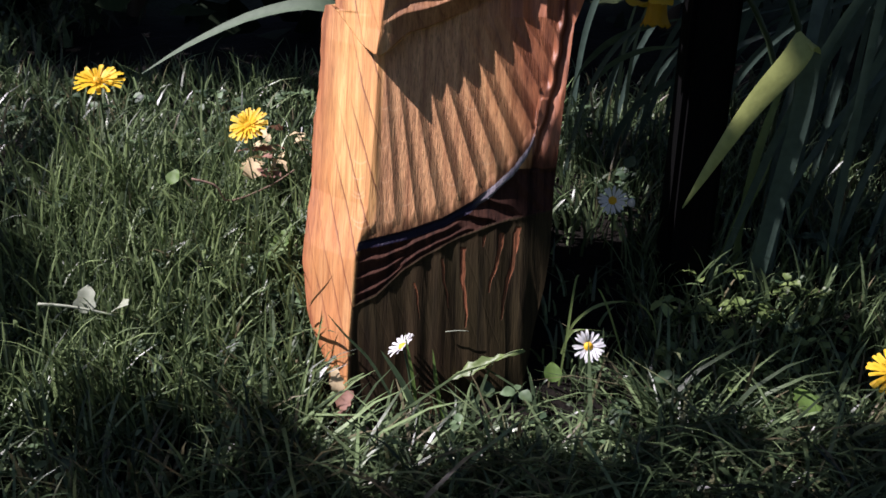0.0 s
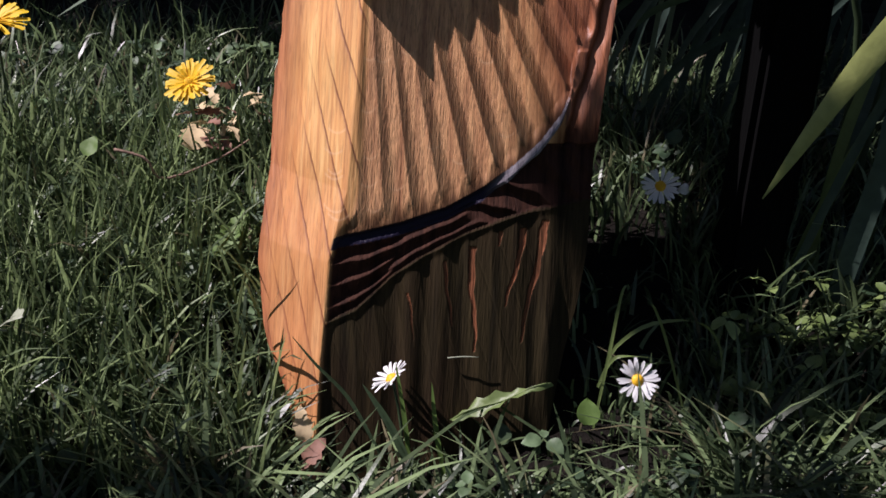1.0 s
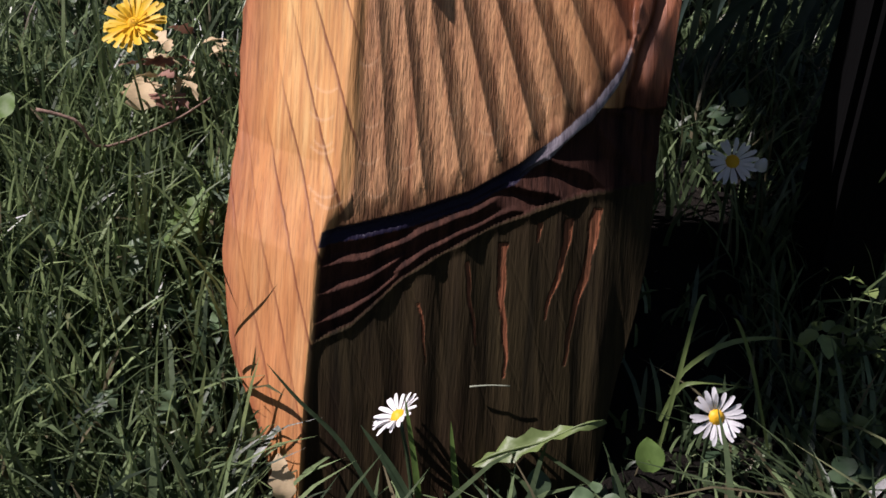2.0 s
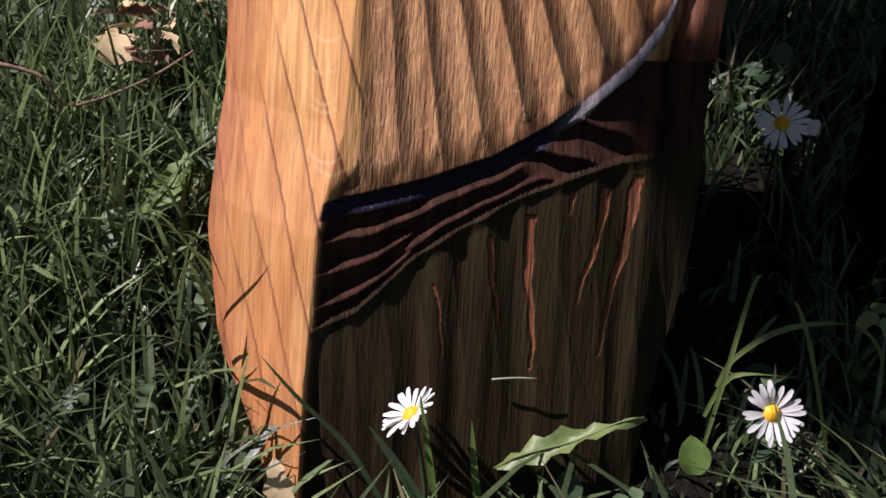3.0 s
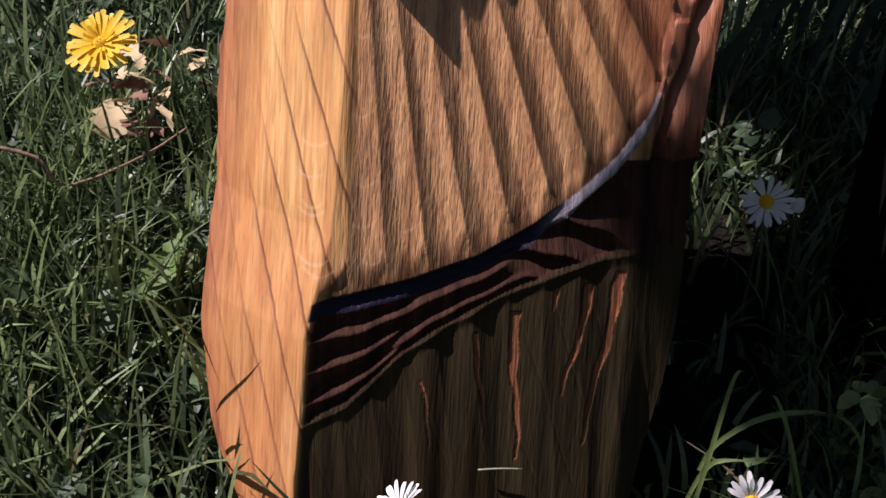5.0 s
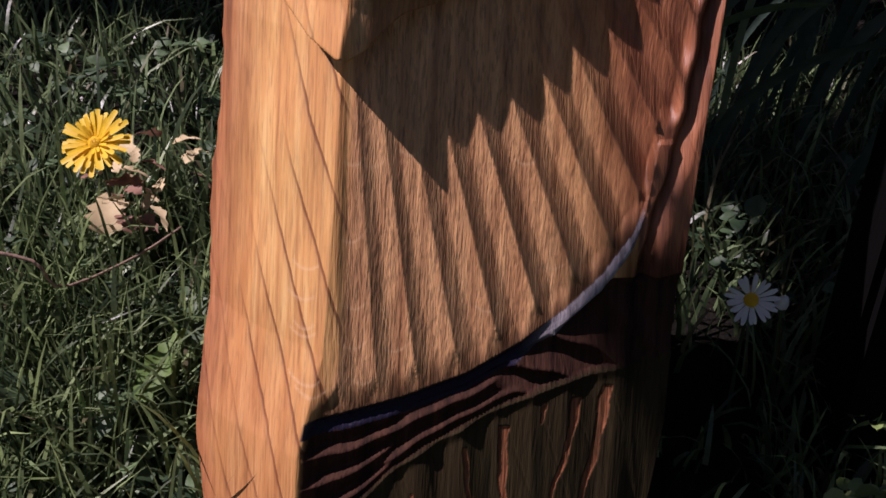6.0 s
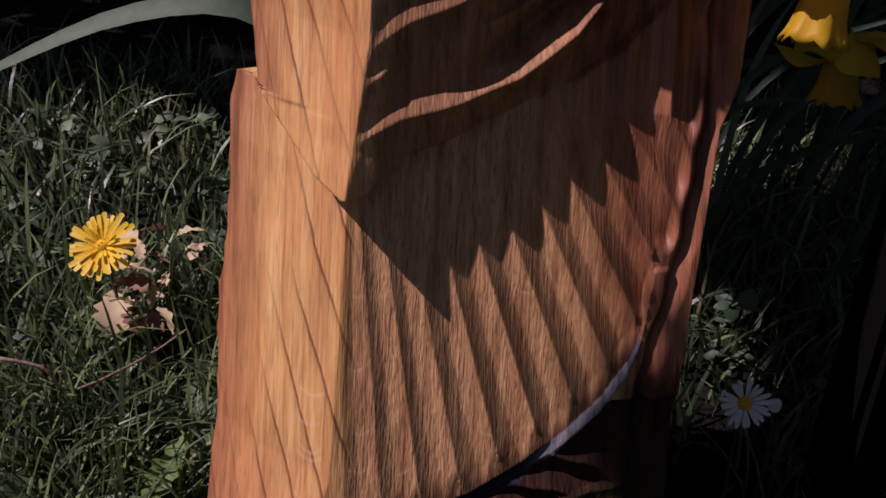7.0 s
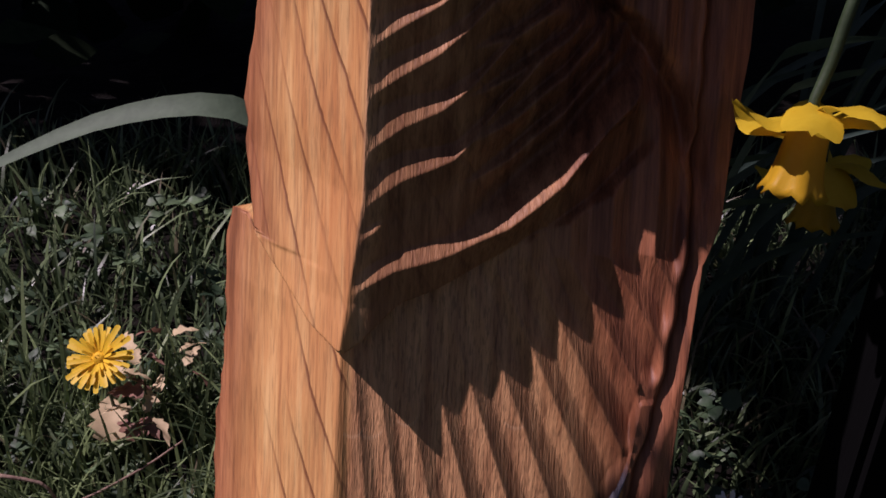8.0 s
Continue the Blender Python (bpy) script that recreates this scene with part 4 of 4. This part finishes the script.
mesh_object("closed_petals", [frame_of((0.1, -0.5, 0.8)) @ Vector(p) + Vector((0.144, 0.800, 0.131)) - bud.location for p in v], f, WHITE, bud)
v, f = tube([(0, 0, -0.005), (0.001, -0.004, 0.03), Vector((0.144, 0.800, 0.1315)) - bud.location], 0.0009, 0.0008, 8)
mesh_object("stem", v, f, STEM, bud)
tagged(bud, "closed white daisy bud beside an open daisy", "flower")
v, f = tube([(-0.275, 0.703, 0.0750), (-0.25, 0.702, 0.0745), (-0.219, 0.702, 0.0690)], 0.0013, 0.0008, 10, 5)
tagged(mesh_object("straw", v, f, PALE), "pale dry straw lying across upturned leaves", "straw")
v, f = tube([(-0.190, 0.805, 0.138), (-0.172, 0.806, 0.133), (-0.163, 0.808, 0.120), (-0.135, 0.822, 0.128), (-0.115, 0.830, 0.140)], 0.0010, 0.0005, 14, 5)
tagged(mesh_object("twig", v, f, TWIG), "thin brown dry twig lying on the grass", "twig")
for ctrl, w, m in (
    ([(0.093, 0.703, 0.028), (0.0974, 0.705, 0.069), (0.1013, 0.707, 0.1065), (0.1050, 0.708, 0.1100)], 0.0018, LEAF),
    ([(0.140, 0.703, 0.040), (0.1266, 0.705, 0.0806), (0.1185, 0.706, 0.0990), (0.1150, 0.706, 0.1020)], 0.0016, LEAF),
    ([(0.098, 0.714, 0.060), (0.1032, 0.715, 0.0727), (0.1192, 0.715, 0.0858), (0.1432, 0.715, 0.0884), (0.156, 0.715, 0.0759), (0.160, 0.715, 0.055)], 0.0022, LEAF),
    ([(0.094, 0.709, 0.050), (0.0990, 0.710, 0.0640), (0.1068, 0.710, 0.0689), (0.1318, 0.710, 0.0679)], 0.0020, LEAF),
    ([(-0.016, 0.664, 0.028), (-0.033, 0.666, 0.060), (-0.050, 0.668, 0.078), (-0.062, 0.670, 0.092)], 0.0026, WEED),
    ([(-0.002, 0.668, 0.02), (-0.006, 0.670, 0.05), (-0.011, 0.672, 0.080)], 0.0028, FRESH),
    ([(0.004, 0.662, 0.01), (-0.012, 0.666, 0.045), (-0.027, 0.670, 0.067)], 0.0050, WEED),
    ([(0.016, 0.672, 0.01), (0.010, 0.676, 0.04), (0.007, 0.680, 0.064)], 0.0030, FRESH),
):
    strap("grass_blade", ctrl, w, (1, -0.3, 0), m, "single long green grass blade before the statue", group="long grass blades", belly=0.35)


# ---- hedge behind and unseen tree added to cast the dappled shade ----
def leaf_cloud(centres, count, size, seed):
    r = np.random.default_rng(seed)
    V, F = [], []
    cs = np.array(centres, float)
    for i in range(count):
        c = cs[i % len(cs)]
        p = c[:3] + r.normal(0, 1, 3) * c[3:6]
        m = pose(*p, r.uniform(-60, 60), r.uniform(-60, 60), r.uniform(0, 360))
        s = size * r.uniform(0.6, 1.3)
        o = len(V)
        V += [m @ Vector(q) for q in ((0, 0, 0), (-0.42 * s, 0.45 * s, 0.08 * s), (0, 0.5 * s, 0), (0.42 * s, 0.45 * s, 0.08 * s), (-0.25 * s, 0.85 * s, 0), (0.25 * s, 0.85 * s, 0), (0, 1.15 * s, -0.05 * s))]
        F += [(o, o + 2, o + 1), (o, o + 3, o + 2), (o + 1, o + 2, o + 4), (o + 2, o + 3, o + 5), (o + 2, o + 5, o + 6, o + 4)]
    return V, F


v, f = leaf_cloud([(x, 1.55 + 0.1 * math.sin(5 * x), 0.35 + 0.2 * k, 0.12, 0.10, 0.10) for x in np.linspace(-1.1, 1.1, 12) for k in range(3)], 9000, 0.05, 21)
hedge = root("hedge", (0, 1.55, 0.1))
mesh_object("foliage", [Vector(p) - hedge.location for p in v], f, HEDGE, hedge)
for x in np.linspace(-1.0, 1.0, 9):
    v, f = tube([(x, 0, 0.0), (x + 0.03, 0.02, 0.35), (x - 0.02, 0, 0.7)], 0.014, 0.005, 8, 6)
    mesh_object("branch", v, f, BARK, hedge)
tagged(hedge, "dense hedge with deep shade put into its leaf colour", "hedge")


def shade_tree():
    """An unseen small tree added towards the sun; its crown shades the back, the edges and the near corners of the
    lawn.
    """
    r = np.random.default_rng(31)
    V, F = [], []
    spots = []
    # shaded ground: centre, half-extents, number of leaves
    for cx, cy, cz, hx, hy, n in ((-0.35, 1.43, 0.12, 0.65, 0.28, 1300), (-0.42, 0.84, 0.10, 0.10, 0.16, 120), (-0.23, 0.56, 0.0, 0.20, 0.10, 100),
                                  (0.34, 0.56, 0.0, 0.14, 0.09, 70), (0.62, 1.0, 0.15, 0.28, 0.30, 170), (0.30, 1.30, 0.15, 0.30, 0.16, 300), (0.06, 0.57, 0.0, 0.12, 0.05, 40), (0.37, 1.07, 0.15, 0.11, 0.13, 130), (0.235, 0.88, 0.11, 0.05, 0.045, 75), (0.20, 0.985, 0.12, 0.08, 0.06, 85), (-0.20, 1.18, 0.12, 0.36, 0.06, 160), (0.160, 0.850, 0.275, 0.030, 0.018, 110), (0.23, 0.722, 0.05, 0.07, 0.020, 45)):
        for _ in range(n):
            g0 = Vector((cx + r.uniform(-hx, hx), cy + r.uniform(-hy, hy), cz))
            spots.append(g0 - RAY * r.uniform(1.35, 1.75))
    for p in spots:
        m = pose(*p, r.uniform(-40, 40), r.uniform(-40, 40), r.uniform(0, 360))
        s = 0.055 * r.uniform(0.6, 1.3)
        o = len(V)
        V += [m @ Vector(q) for q in ((0, -0.5 * s, 0), (-0.4 * s, 0, 0.06 * s), (0, 0, 0), (0.4 * s, 0, 0.06 * s), (-0.25 * s, 0.35 * s, 0), (0.25 * s, 0.35 * s, 0), (0, 0.65 * s, -0.05 * s))]
        F += [(o, o + 2, o + 1), (o, o + 3, o + 2), (o + 1, o + 2, o + 4), (o + 2, o + 3, o + 5), (o + 2, o + 5, o + 6, o + 4)]
    tree = root("tree", (-2.3, 0.1, float(ground_z(-2.3, 0.1))))
    off = Vector(tree.location)
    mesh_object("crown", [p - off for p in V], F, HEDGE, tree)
    v, f = tube([(0, 0, -0.05), (0.05, 0.02, 0.6), (0.12, 0.05, 1.1), (0.25, 0.10, 1.5)], 0.07, 0.035, 14, 10)
    mesh_object("trunk", v, f, BARK, tree)
    for i in range(0, len(spots), 30):
        end = spots[i] - off
        # limbs only where they don't cross the sunlit middle
        way = [off + Vector((0.12, 0.05, 1.1)).lerp(end, k / 12) + Vector((0, 0, 0.25 * math.sin(math.pi * k / 12))) for k in range(13)]
        falls = [p + RAY * ((p.z - h) / -RAY.z) for p in way for h in (0.05, 0.20, 0.40)]
        if any(-0.34 < q.x < 0.30 and 0.55 < q.y < 1.08 for q in falls):
            continue
        v, f = tube([(0.12, 0.05, 1.1), end * 0.5 + Vector((0, 0, 0.75)), end], 0.012, 0.003, 8, 5)
        mesh_object("limb", v, f, BARK, tree)
    tagged(tree, "unseen leafy tree added to shade the lawn", "tree")


shade_tree()
